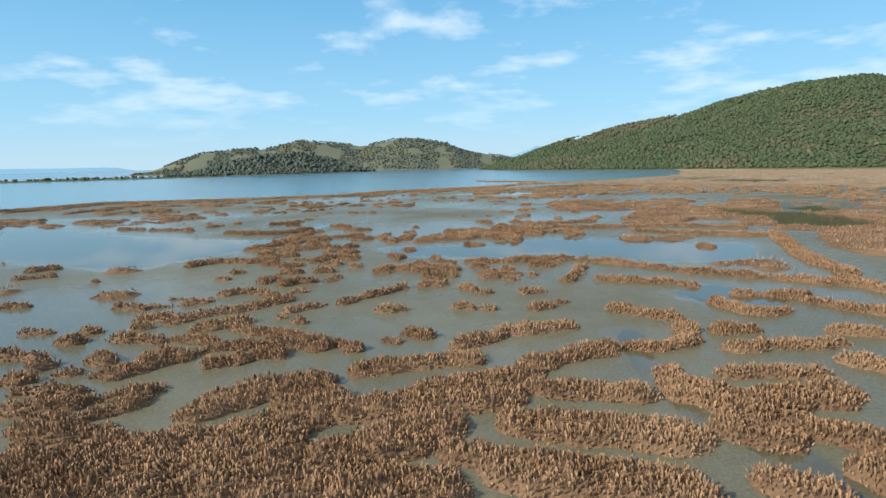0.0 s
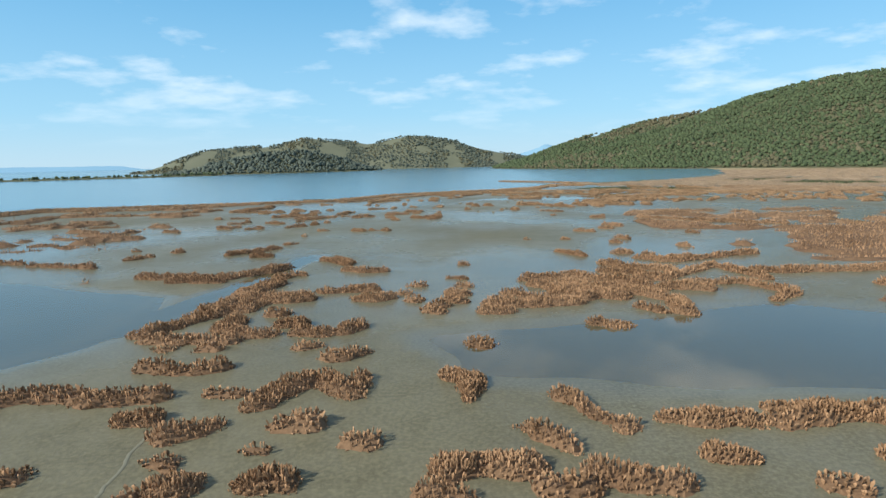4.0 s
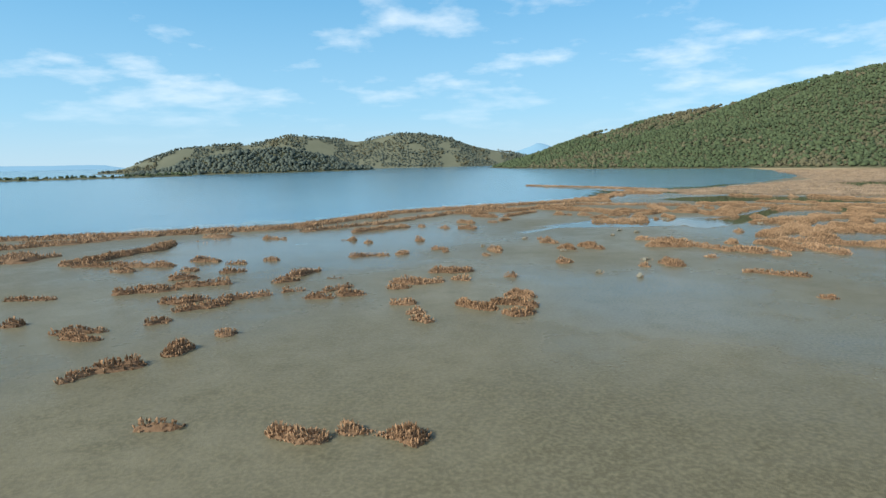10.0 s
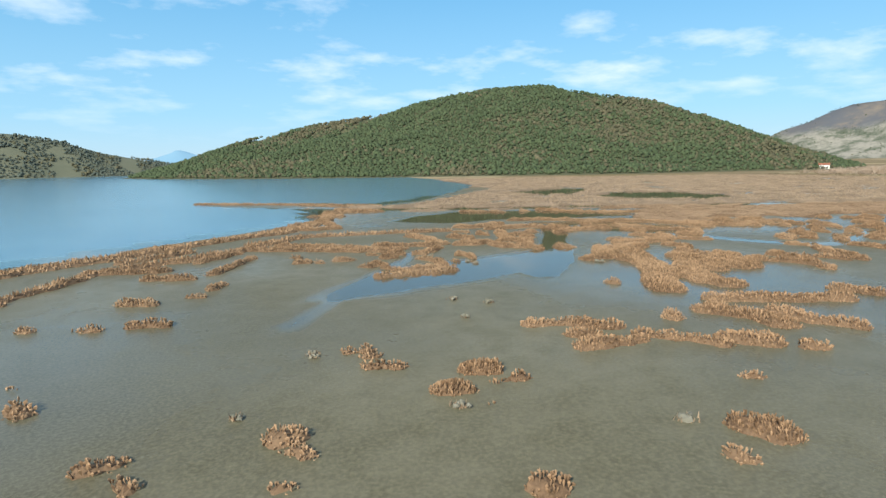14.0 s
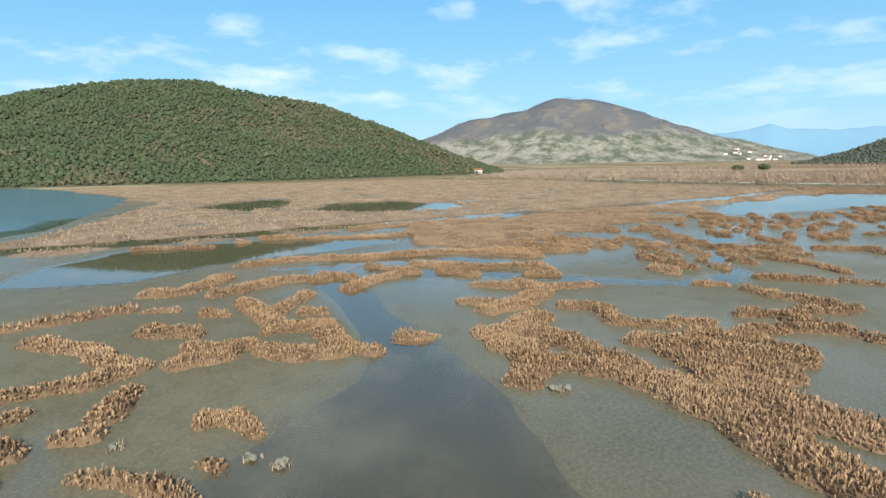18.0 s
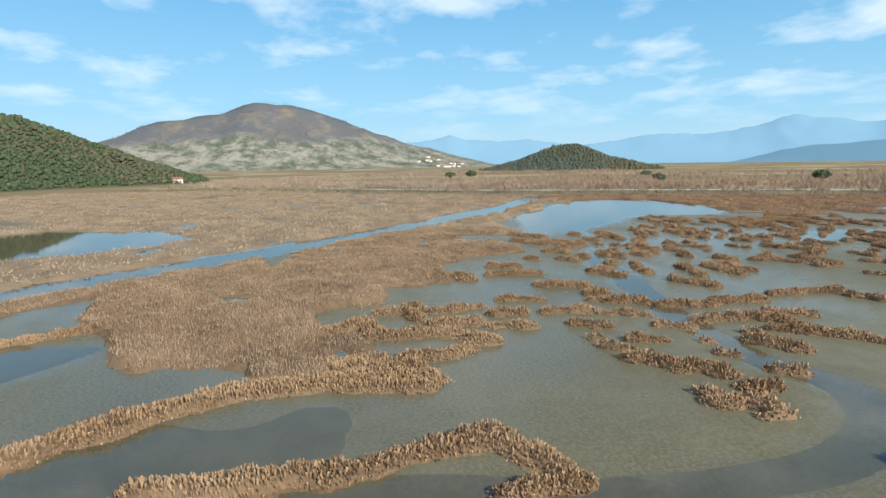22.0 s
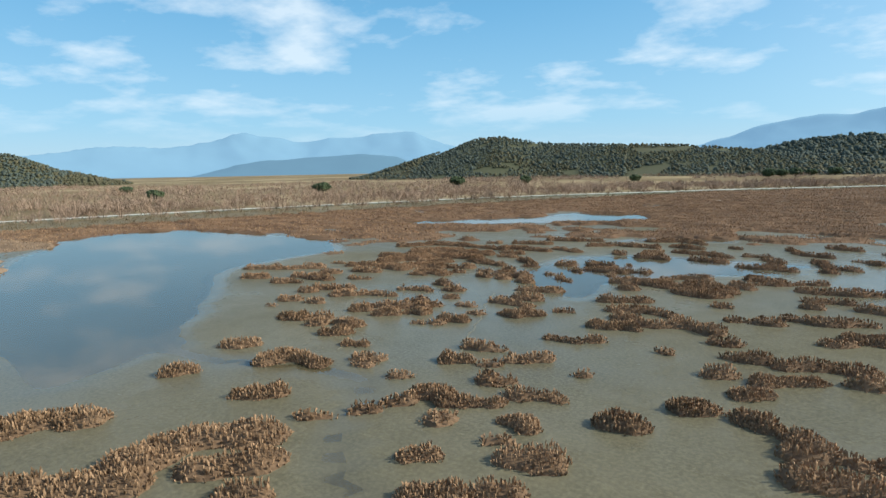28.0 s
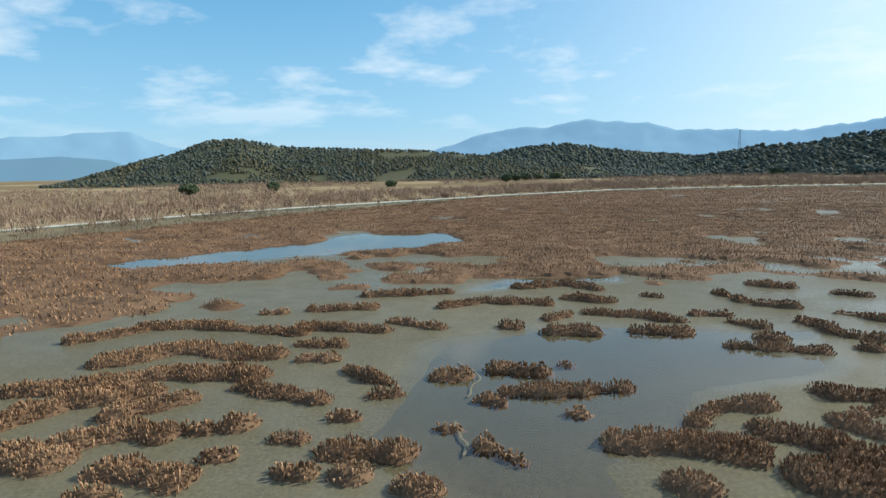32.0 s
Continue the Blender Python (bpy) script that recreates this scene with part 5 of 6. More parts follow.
def bed_mask(x, y):
    """Where the shrub beds stand: laid out places, water and creeks kept clear."""
    c = cover(x, y)
    n = fractal(x, y, 9.0, 3, 3) * 0.6 + fractal(x + y * 0.3, y * 1.5, 4.0, 8, 2) * 0.4
    ok = n < 0.5 + (c - 0.5) * 0.42
    ok &= c > 0.05
    dense = np.zeros(np.shape(x), bool)
    for ring in DENSE:
        dense |= inside(x, y, ring) + (fractal(x, y, 5.0, 45, 3) - 0.5) * 5 > 0
    z = ground_height(x, y)[0]
    ok &= z > -0.03
    if len(TRACED):
        step = 3.0
        pts = np.array(TRACED)
        lo = pts.min(0) - 30
        ij = np.floor((pts - lo) / step).astype(int)
        occ = np.zeros(ij.max(0) + 12, bool)
        occ[ij[:, 0], ij[:, 1]] = True
        grown = np.zeros_like(occ)
        for dx in range(-2, 3):
            for dy in range(-2, 3):
                if dx * dx + dy * dy <= 2:
                    grown |= np.roll(np.roll(occ, dx, 0), dy, 1)
        i = np.floor((x - lo[0]) / step).astype(int)
        j = np.floor((y - lo[1]) / step).astype(int)
        valid = (i >= 0) & (j >= 0) & (i < grown.shape[0]) & (j < grown.shape[1])
        laid = np.zeros(np.shape(x), bool)
        laid[valid] = grown[i[valid], j[valid]]
        ok &= ~laid | dense
    open_flat = inside(x, y, [(-45, 92), (24, 92), (24, 140), (36, 170), (60, 178), (46, 200), (-30, 200), (-60, 165)])
    ok &= (open_flat < 0) & (belt_side(x, y) < 5)
    return ok


def bed_lump(x, y):
    """Height of the litter: low terraces, drawn out from west to east."""
    rise = fractal(x * 0.7, y * 1.2, 3.4, 14, 3)
    return 0.1 + 0.2 * np.clip((rise - 0.38) / 0.05, 0, 1) + 0.2 * np.clip((rise - 0.52) / 0.05, 0, 1) + 0.16 * (fractal(x, y, 0.9, 15, 2) - 0.5)


def bed(name, x0, y0, x1, y1, gap, g, tall, wide, mat, label, test=None):
    gx, gy = np.meshgrid(np.arange(x0, x1, gap), np.arange(y0, y1, gap))
    px = (gx + RNG.uniform(-0.5, 0.5, gx.shape) * gap).ravel()
    py = (gy + RNG.uniform(-0.5, 0.5, gx.shape) * gap).ravel()
    keep = bed_mask(px, py)
    if test is not None:
        keep &= test(px, py)
    px, py = px[keep], py[keep]
    h = tall * RNG.uniform(0.6, 1.3, len(px)) * (0.7 + 0.6 * fractal(px, py, 1.6, 91))
    v, f = sprigs(px, py, bed_lump(px, py) + ground_z(px, py) - 0.08, h * 0.75, wide * RNG.uniform(0.7, 1.2, len(px)))
    ob = tagged(new(name, mesh_from(name, v, f, mat)), label, "saltmarsh shrub", kind="stuff")
    # low litter under the sprigs, falling away softly at the edges
    ax, ay = np.arange(x0, x1 + g, g), np.arange(y0, y1 + g, g)
    mx, my = np.meshgrid(ax, ay)
    m = bed_mask(mx, my)
    if test is not None:
        m &= test(mx, my)
    pad = np.pad(m.astype(float), 1)
    share = sum(pad[i:i + m.shape[0], j:j + m.shape[1]] for i in range(3) for j in range(3)) / 9
    pad = np.pad(share, 1)
    share = sum(pad[i:i + m.shape[0], j:j + m.shape[1]] for i in range(3) for j in range(3)) / 9
    mx = mx + RNG.uniform(-0.42, 0.42, mx.shape) * g
    my = my + RNG.uniform(-0.42, 0.42, mx.shape) * g
    lump = bed_lump(mx, my) + RNG.uniform(-0.04, 0.04, mx.shape)
    z = lump * np.clip((share - 0.16) / 0.6, 0, 1) - 0.05 + ground_z(mx, my)
    idx = np.arange(mx.size).reshape(mx.shape)
    on = np.minimum(np.minimum(share[:-1, :-1], share[1:, 1:]), np.minimum(share[1:, :-1], share[:-1, 1:])) > 0.06
    q = np.stack([idx[:-1, :-1], idx[:-1, 1:], idx[1:, 1:], idx[1:, :-1]], -1)[on]
    if len(q):
        used, inv = np.unique(q, return_inverse=True)
        v = np.stack([mx, my, z], -1).reshape(-1, 3)[used]
        # under shrub beds the darker MOUND colour again carries shade between sprigs
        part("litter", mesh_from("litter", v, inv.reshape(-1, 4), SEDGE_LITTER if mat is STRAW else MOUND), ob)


def below_canal(x, y):
    return inside(x, y, [(-200, -400), (-200, 400), (30, 275), (59, 252), (99, 232), (174, 185), (258, 147), (420, 90), (420, -400)]) > 0


bed("shrub_bed", 24, -10, 150, 150, 0.48, 0.5, 0.42, 0.07, SHRUB, "broken beds of dry brown saltmarsh shrubs on mud", below_canal)
bed("shrub_bed", 60, 176, 142, 236, 0.2, 0.4, 0.34, 0.04, TAWNY, "dense tawny shrub bed between the creek and the canal", below_canal)
bed("shrub_bed", 142, 150, 262, 236, 0.42, 0.45, 0.38, 0.08, STRAW, "dense tawny shrub bed beside the straight canal", below_canal)
bed("shrub_bed", 150, -40, 290, 150, 0.62, 0.8, 0.42, 0.11, SHRUB, "dense reddish-brown shrub bed before the scrub belt", below_canal)
bed("shrub_bed", -200, -135, 200, -10, 0.85, 0.9, 0.45, 0.14, SHRUB, "distant reddish-brown shrub beds between small pools", below_canal)
bed("shrub_bed", -110, 10, -16, 195, 0.45, 0.5, 0.42, 0.08, SHRUB, "sparse brown shrub tufts on the western flat", below_canal)
bed("sedge_bed", 14, 150, 330, 470, 0.8, 0.95, 0.45, 0.13, STRAW, "wide tawny sedge beds between pools beyond the canal", lambda x, y: ~below_canal(x, y))


# banks along the lagoon shore and the spit
def shore_bank(width, *pts, gap=0.36, tall=1.0):
    strokes = [(width * 0.85, *[c for p in pts for c in p])]
    # side lobes and gaps make the outline uneven
    for (ax, ay), (bx, by) in zip(pts, pts[1:]):
        run = math.hypot(bx - ax, by - ay)
        tx, ty = (bx - ax) / run, (by - ay) / run
        for _ in range(int(run / 7)):
            u, off, half = RNG.uniform(0, run), RNG.normal(0, width * 1.1), RNG.uniform(1.5, 5)
            mx, my = ax + tx * u - ty * off, ay + ty * u + tx * off
            strokes.append((RNG.uniform(0.4, 0.95), mx - tx * half, my - ty * half, mx + tx * half, my + ty * half))
    px, py, s, h, out = bank_arrays(strokes, gap)
    v, f = sprigs(px, py, mound_height(px, py, s) - 0.15, h * 1.4 * tall, RNG.uniform(0.08, 0.13, len(px)), out)
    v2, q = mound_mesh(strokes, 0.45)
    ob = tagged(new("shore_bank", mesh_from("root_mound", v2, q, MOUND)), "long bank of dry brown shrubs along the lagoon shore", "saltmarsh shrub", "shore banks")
    tagged(part("foliage", mesh_from("foliage", v, f, SHRUB), ob), kind="stuff")


shore_bank(2.0, (-121.8, 155.5), (-111.5, 185.4), (-74.2, 191), (-52.5, 193.9), (-37.3, 199.5), (-23.3, 221.7), (-2, 232.5))
shore_bank(1.6, (-2, 232.5), (18.8, 242.9), (29, 254.9), (36.5, 271.5), (45.7, 265.4))
shore_bank(1.3, (19.5, 325.4), (37, 305.8), (53.3, 279.5))
shore_bank(0.9, (-114.7, 150.3), (-105, 177.5), (-73.7, 177.8), (-62.2, 187.1))
shore_bank(0.8, (-94.1, 142.6), (-89.9, 162), (-67.6, 162.8), (-60, 173.4))
shore_bank(1.0, (6.4, 227.5), (16.2, 231.9), (26.3, 228.6), (36.4, 224.2))
shore_bank(0.8, (-34.7, 193.9), (-24, 202.8), (-11.7, 218.2), (3.2, 224))


# ---- scrub belt, track and meadow ----
DULL = shrub_material("dull_scrub", (0.08, 0.062, 0.038), (0.22, 0.16, 0.1), (0.17, 0.135, 0.075))


def twig_shrubs(name, xy, tall, label, mat, blades=34):
    n = len(xy)
    size = tall * RNG.uniform(0.4, 1.2, n)
    a = RNG.uniform(0, 6.283, (n, blades))
    out = np.sqrt(RNG.uniform(0.01, 0.8, (n, blades))) * size[:, None]
    up = np.sqrt(np.clip(1 - (out / size[:, None]) ** 2, 0.05, 1)) * size[:, None] * RNG.uniform(0.55, 1.05, (n, blades))
    z0 = ground_height(xy[:, 0], xy[:, 1])[0]
    root = np.stack([np.repeat(xy[:, :1], blades, 1) + np.cos(a) * out * 0.6, np.repeat(xy[:, 1:], blades, 1) + np.sin(a) * out * 0.6, np.repeat(z0[:, None], blades, 1) + up * RNG.uniform(0.1, 0.75, (n, blades))], -1)
    tip = np.stack([xy[:, :1] + np.cos(a) * out, xy[:, 1:] + np.sin(a) * out, z0[:, None] + up], -1)
    w = 0.024 * size[:, None] * RNG.uniform(0.5, 1.3, (n, blades))
    b = a + RNG.uniform(0.8, 2.4, (n, blades))
    side = np.stack([np.cos(b) * w, np.sin(b) * w, np.zeros_like(w)], -1)
    v = np.stack([root - side, root + side, tip], 2).reshape(-1, 3)
    f = np.arange(len(v)).reshape(-1, 3)
    return tagged(new(name, mesh_from(name, v, f, mat)), label, "scrub", kind="stuff")


def belt_points(count, lo, hi, seed, x0=-150, x1=520, y0=-420, y1=340):
    r = np.random.default_rng(seed)
    p = np.stack([r.uniform(x0, x1, count), r.uniform(y0, y1, count)], -1)
    d = belt_side(p[:, 0], p[:, 1])
    n = fractal(p[:, 0], p[:, 1], 22, 61)
    t = line_distance(p[:, 0], p[:, 1], TRACK)
    return p[(d > lo) & (d < hi) & (n > 0.3) & (t > (4.2 if lo > 0 else 2.4))]


twig_shrubs("tamarisk_thicket", belt_points(36000, 14, 85, 21), 3.8, "belt of leafless grey-brown tamarisk scrub along the track", TWIG, 48)
back = belt_points(30000, 85, 420, 25, x0=-420, x1=760, y0=-620)
twig_shrubs("tamarisk_thicket", back[fractal(back[:, 0], back[:, 1], 70, 14) > 0.4], 4.2, "wide grey-brown thicket behind the track", TWIG, 24)
twig_shrubs("low_scrub", belt_points(90000, -2, 22, 22), 1.6, "low dull-olive scrub at the foot of the thicket", DULL, 16)
far_belt = belt_points(9000, 120, 420, 23, x1=900, y0=-700)
twig_shrubs("meadow_scrub", far_belt[fractal(far_belt[:, 0], far_belt[:, 1], 120, 4) > 0.56], 2.2, "patches of brown scrub on the far meadow", TWIG, 22)


def build_track():
    pts = np.array(TRACK, float)
    dense = np.concatenate([np.linspace(a, b, 24, endpoint=False) for a, b in zip(pts, pts[1:])] + [pts[-1:]])
    d = np.gradient(dense, axis=0)
    nrm = np.stack([-d[:, 1], d[:, 0]], -1) / np.hypot(d[:, 0], d[:, 1])[:, None]
    rows = []
    for off, z in ((-3.6, 0.2), (-1.7, 0.8), (1.7, 0.85), (3.6, 0.3)):
        rows.append(np.concatenate([dense + nrm * off, np.full((len(dense), 1), z)], 1))
    v = np.stack(rows, 1)
    n = len(dense)
    idx = np.arange(n * 4).reshape(n, 4)
    top = np.stack([idx[:-1, 1], idx[:-1, 2], idx[1:, 2], idx[1:, 1]], -1)
    sides = np.concatenate([np.stack([idx[:-1, a], idx[:-1, a + 1], idx[1:, a + 1], idx[1:, a]], -1) for a in (0, 2)])
    tagged(new("road", mesh_from("road", v.reshape(-1, 3), top, ROAD, True)), "pale gravel track on a low dyke", kind="structure")
    tagged(new("road_bank", mesh_from("road_bank", v.reshape(-1, 3), sides, GRASS, True)), "grassy sides of the dyke", kind="structure")


build_track()


# ---- hills ----
def leaf_clumps(x, y, z, size, mat, name, parent, label="", smooth=False):
    """Crowns of uneven, faceted leaf clumps."""
    g = (1 + 5 ** 0.5) / 2
    ico = np.array([(-1, g, 0), (1, g, 0), (-1, -g, 0), (1, -g, 0), (0, -1, g), (0, 1, g), (0, -1, -g), (0, 1, -g), (g, 0, -1), (g, 0, 1), (-g, 0, -1), (-g, 0, 1)]) / 1.9
    tri = np.array([(0, 11, 5), (0, 5, 1), (0, 1, 7), (0, 7, 10), (0, 10, 11), (1, 5, 9), (5, 11, 4), (11, 10, 2), (10, 7, 6), (7, 1, 8),
                    (3, 9, 4), (3, 4, 2), (3, 2, 6), (3, 6, 8), (3, 8, 9), (4, 9, 5), (2, 4, 11), (6, 2, 10), (8, 6, 7), (9, 8, 1)])
    tri = tri[ico[tri][:, :, 2].mean(1) > -0.45]
    n = len(x)
    v = ico[None] * RNG.uniform(0.6, 1.3, (n, 12, 1)) * (size[:, None, None] * np.array([1.0, 1.0, 0.95]))
    a = RNG.uniform(0, 6.283, n)
    c, s = np.cos(a)[:, None], np.sin(a)[:, None]
    v = np.stack([v[..., 0] * c - v[..., 1] * s + x[:, None], v[..., 0] * s + v[..., 1] * c + y[:, None], v[..., 2] + z[:, None]], -1)
    f = (np.arange(n)[:, None, None] * 12 + tri[None]).reshape(-1, 3)
    return part(name, mesh_from(name, v.reshape(-1, 3), f, mat, smooth), parent, label)


def ridge_height(x, y, ridge, seed, power=1.3, size=70):
    """Height of a hill with a crest line of (x, y, height, half width)."""
    best = np.zeros(np.shape(x))
    slope = np.zeros(np.shape(x))
    for (ax, ay, ah, aw), (bx, by, bh, bw) in zip(ridge, ridge[1:]):
        dx, dy = bx - ax, by - ay
        s = np.clip(((x - ax) * dx + (y - ay) * dy) / (dx * dx + dy * dy), 0, 1)
        d = np.hypot(x - ax - s * dx, y - ay - s * dy)
        h, w = ah + (bh - ah) * s, aw + (bw - aw) * s
        r = np.clip(d / w, 0, 1)
        mine = h * (1 - r ** power) ** 1.15
        slope = np.where(mine > best, r, slope)
        best = np.maximum(best, mine)
    if size > 200:
        fold = np.abs(fractal(x, y, size, seed, 5) - 0.5) * 4
        return best * (1.06 - 0.13 * np.clip(fold, 0, 1) - slope * 0.35 * fractal(x, y, size * 0.5, seed + 3, 4))
    return best * (1 - slope * 0.55 * fractal(x, y, size, seed, 4))


def hill(name, ridge, label, seed, step, soil, gap, size, leaf, bare=0.0, power=1.3, category="hill", wood=LEAF, size_of_folds=70):
    xs, ys, ws = [r[0] for r in ridge], [r[1] for r in ridge], [r[3] for r in ridge]
    m = max(ws)
    ax, ay = np.arange(min(xs) - m, max(xs) + m + step, step), np.arange(min(ys) - m, max(ys) + m + step, step)
    gx, gy = np.meshgrid(ax, ay)
    z = ridge_height(gx, gy, ridge, seed, power, size_of_folds)
    idx = np.arange(gx.size).reshape(gx.shape)
    on = np.maximum(np.maximum(z[:-1, :-1], z[1:, 1:]), np.maximum(z[1:, :-1], z[:-1, 1:])) > 0.01
    q = np.stack([idx[:-1, :-1], idx[:-1, 1:], idx[1:, 1:], idx[1:, :-1]], -1)[on]
    used, inv = np.unique(q, return_inverse=True)
    v = np.stack([gx, gy, z - 0.6], -1).reshape(-1, 3)[used]
    ob = tagged(new(name, mesh_from(name, v, inv.reshape(-1, 4), soil, True)), label, category)
    if gap:
        px, py = np.meshgrid(np.arange(ax[0], ax[-1], gap), np.arange(ay[0], ay[-1], gap))
        px = (px + RNG.uniform(-0.55, 0.55, px.shape) * gap).ravel()
        py = (py + RNG.uniform(-0.55, 0.55, py.shape) * gap).ravel()
        z = ridge_height(px, py, ridge, seed, power, size_of_folds)
        toward = np.hypot(px - 100, py - 150)
        nearer = ridge_height(px + (100 - px) / toward * gap * 3, py + (150 - py) / toward * gap * 3, ridge, seed, power, size_of_folds)
        keep = (z > 1.0) & (nearer < z + gap * 0.7)
        if bare:
            keep &= fractal(px, py, 28 if gap < 10 else 60, seed + 9) > bare
        px, py, z = px[keep], py[keep], z[keep]
        dry = fractal(px, py, 70, seed + 4, 4) + RNG.uniform(-0.18, 0.18, len(px)) > 0.6
        sz = size * (RNG.uniform(0.5, 1.0, len(px)) + 0.8 * RNG.uniform(0, 1, len(px)) ** 4)
        for sel, mat, nm in ((~dry, wood, "evergreen_wood"), (dry, leaf, "mixed_scrub")):
            if sel.any():
                tagged(leaf_clumps(px[sel], py[sel], z[sel] + sz[sel] * 0.35, sz[sel], mat, nm, ob, smooth=True), kind="stuff")
    return ob


GREEN_HILL = [(115, 816, 5, 30), (141, 825, 24, 80), (187, 820, 42, 140), (252, 805, 57, 200), (311, 775, 66, 240), (367, 736, 83, 260), (416, 693, 94, 265),
              (460, 645, 96, 260), (492, 602, 84, 230), (514, 545, 73, 190), (518, 494, 56, 150), (511, 450, 39, 100), (501, 409, 25, 60), (489, 372, 6, 35)]
hill("wooded_hill", GREEN_HILL, "broad hill covered with dense green evergreen scrub", 3, 12, SOIL, 3.0, 1.55, LEAF_DRY)
hill("island_hill", [(-506, 1022, 4, 60), (-435, 1057, 38, 110), (-361, 1086, 46, 120), (-335, 1095, 43, 120), (-273, 1112, 59, 130), (-197, 1129, 53, 120), (-158, 1135, 47, 120),
                     (-97, 1142, 59, 120), (-57, 1144, 61, 120), (4, 1145, 50, 110), (51, 1143, 34, 90), (147, 1133, 16, 60)],
     "low island with pasture and dark green scrub", 13, 14, GRASS, 4.4, 1.7, LEAF_DRY, 0.42, wood=LEAF_HAZY)
hill("island_hill", [(-343, 780, 4, 40), (-304, 806, 16, 60), (-263, 830, 26, 70), (-211, 854, 30, 70), (-171, 872, 21, 60), (-135, 886, 6, 40)],
     "dark wooded headland in front of the island", 23, 9, SOIL, 4.4, 2.4, LEAF_HAZY, wood=LEAF_HAZY)
hill("bare_mountain", [(2397, 1272, 116, 320), (2461, 1114, 193, 480), (2536, 882, 234, 560), (2576, 715, 288, 600), (2599, 587, 276, 600), (2621, 389, 217, 560), (2627, 240, 161, 480), (2620, 15, 90, 360), (2609, -158, 2, 200)],
     "tall grey-brown mountain with bare rocky slopes", 33, 45, ROCKY, 15, 1.6, LEAF_DRY, 0.56, 1.15, "mountain")
hill("wooded_knoll", [(950, 26, 2, 50), (938, -25, 20, 80), (925, -70, 38, 110), (918, -91, 40, 110), (899, -138, 21, 90), (886, -177, 5, 50)],
     "small round knoll covered with dark trees", 43, 9, SOIL, 3.6, 1.7, LEAF_DRY, 0.2, wood=LEAF_HAZY)
hill("wooded_ridge", [(638, -444, 3, 60), (606, -449, 9, 80), (554, -473, 34, 120), (499, -493, 52, 140), (468, -498, 53, 140), (411, -512, 42, 130), (322, -527, 38, 130), (236, -524, 34, 130), (155, -512, 24, 120), (88, -490, 16, 110), (8, -460, 6, 90), (-51, -439, 2, 60)],
     "long low ridge with dark scattered trees", 53, 10, SOIL, 3.5, 1.5, LEAF_DRY, 0.33, wood=LEAF_HAZY)
hill("wooded_ridge", [(262, -909, 2, 120), (182, -916, 30, 180), (127, -918, 49, 200), (51, -916, 53, 200), (-55, -906, 36, 190), (-173, -882, 24, 180), (-278, -850, 2, 150)],
     "farther green wooded ridge", 63, 16, SOIL, 6.5, 3.2, LEAF_HAZY, wood=LEAF_HAZY)
hill("wooded_ridge", [(-31, -524, 2, 60), (-79, -504, 22, 90), (-117, -484, 29, 100), (-156, -461, 30, 100), (-181, -441, 36, 110), (-203, -421, 39, 110), (-242, -389, 38, 110), (-278, -354, 22, 100), (-330, -300, 10, 60)],
     "near dark wooded hill behind the marsh", 73, 9, SOIL, 4.0, 2.0, LEAF_HAZY, wood=LEAF_HAZY)


# distant ranges: a hazy backdrop, haze painted in as bluish colour and glow
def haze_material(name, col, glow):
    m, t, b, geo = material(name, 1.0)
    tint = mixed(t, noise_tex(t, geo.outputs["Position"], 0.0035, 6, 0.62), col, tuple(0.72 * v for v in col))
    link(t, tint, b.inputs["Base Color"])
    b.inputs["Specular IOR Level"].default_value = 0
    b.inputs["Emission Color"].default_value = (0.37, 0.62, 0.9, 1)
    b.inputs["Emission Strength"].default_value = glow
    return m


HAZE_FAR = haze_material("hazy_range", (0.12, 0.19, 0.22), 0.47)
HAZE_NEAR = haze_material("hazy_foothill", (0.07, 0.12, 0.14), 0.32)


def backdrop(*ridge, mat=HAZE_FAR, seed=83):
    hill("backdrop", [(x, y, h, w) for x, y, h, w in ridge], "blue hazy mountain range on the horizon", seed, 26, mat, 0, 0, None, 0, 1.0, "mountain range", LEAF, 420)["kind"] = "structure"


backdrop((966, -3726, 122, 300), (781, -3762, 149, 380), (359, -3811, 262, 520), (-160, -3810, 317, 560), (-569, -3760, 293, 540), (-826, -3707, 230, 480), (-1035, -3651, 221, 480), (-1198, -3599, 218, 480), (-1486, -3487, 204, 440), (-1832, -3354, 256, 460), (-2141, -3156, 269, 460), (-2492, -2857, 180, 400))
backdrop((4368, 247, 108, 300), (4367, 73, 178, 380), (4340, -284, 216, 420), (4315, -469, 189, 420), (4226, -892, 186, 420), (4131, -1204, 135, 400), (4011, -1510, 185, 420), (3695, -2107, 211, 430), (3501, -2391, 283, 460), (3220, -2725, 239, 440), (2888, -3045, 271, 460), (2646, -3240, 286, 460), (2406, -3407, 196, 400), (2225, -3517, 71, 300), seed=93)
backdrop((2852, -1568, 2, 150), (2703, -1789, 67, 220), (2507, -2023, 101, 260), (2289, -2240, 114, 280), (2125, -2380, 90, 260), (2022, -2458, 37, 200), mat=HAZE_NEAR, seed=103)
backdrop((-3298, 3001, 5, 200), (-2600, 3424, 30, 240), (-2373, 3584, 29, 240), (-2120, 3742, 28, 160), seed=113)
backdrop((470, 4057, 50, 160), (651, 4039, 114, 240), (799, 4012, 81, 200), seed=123)


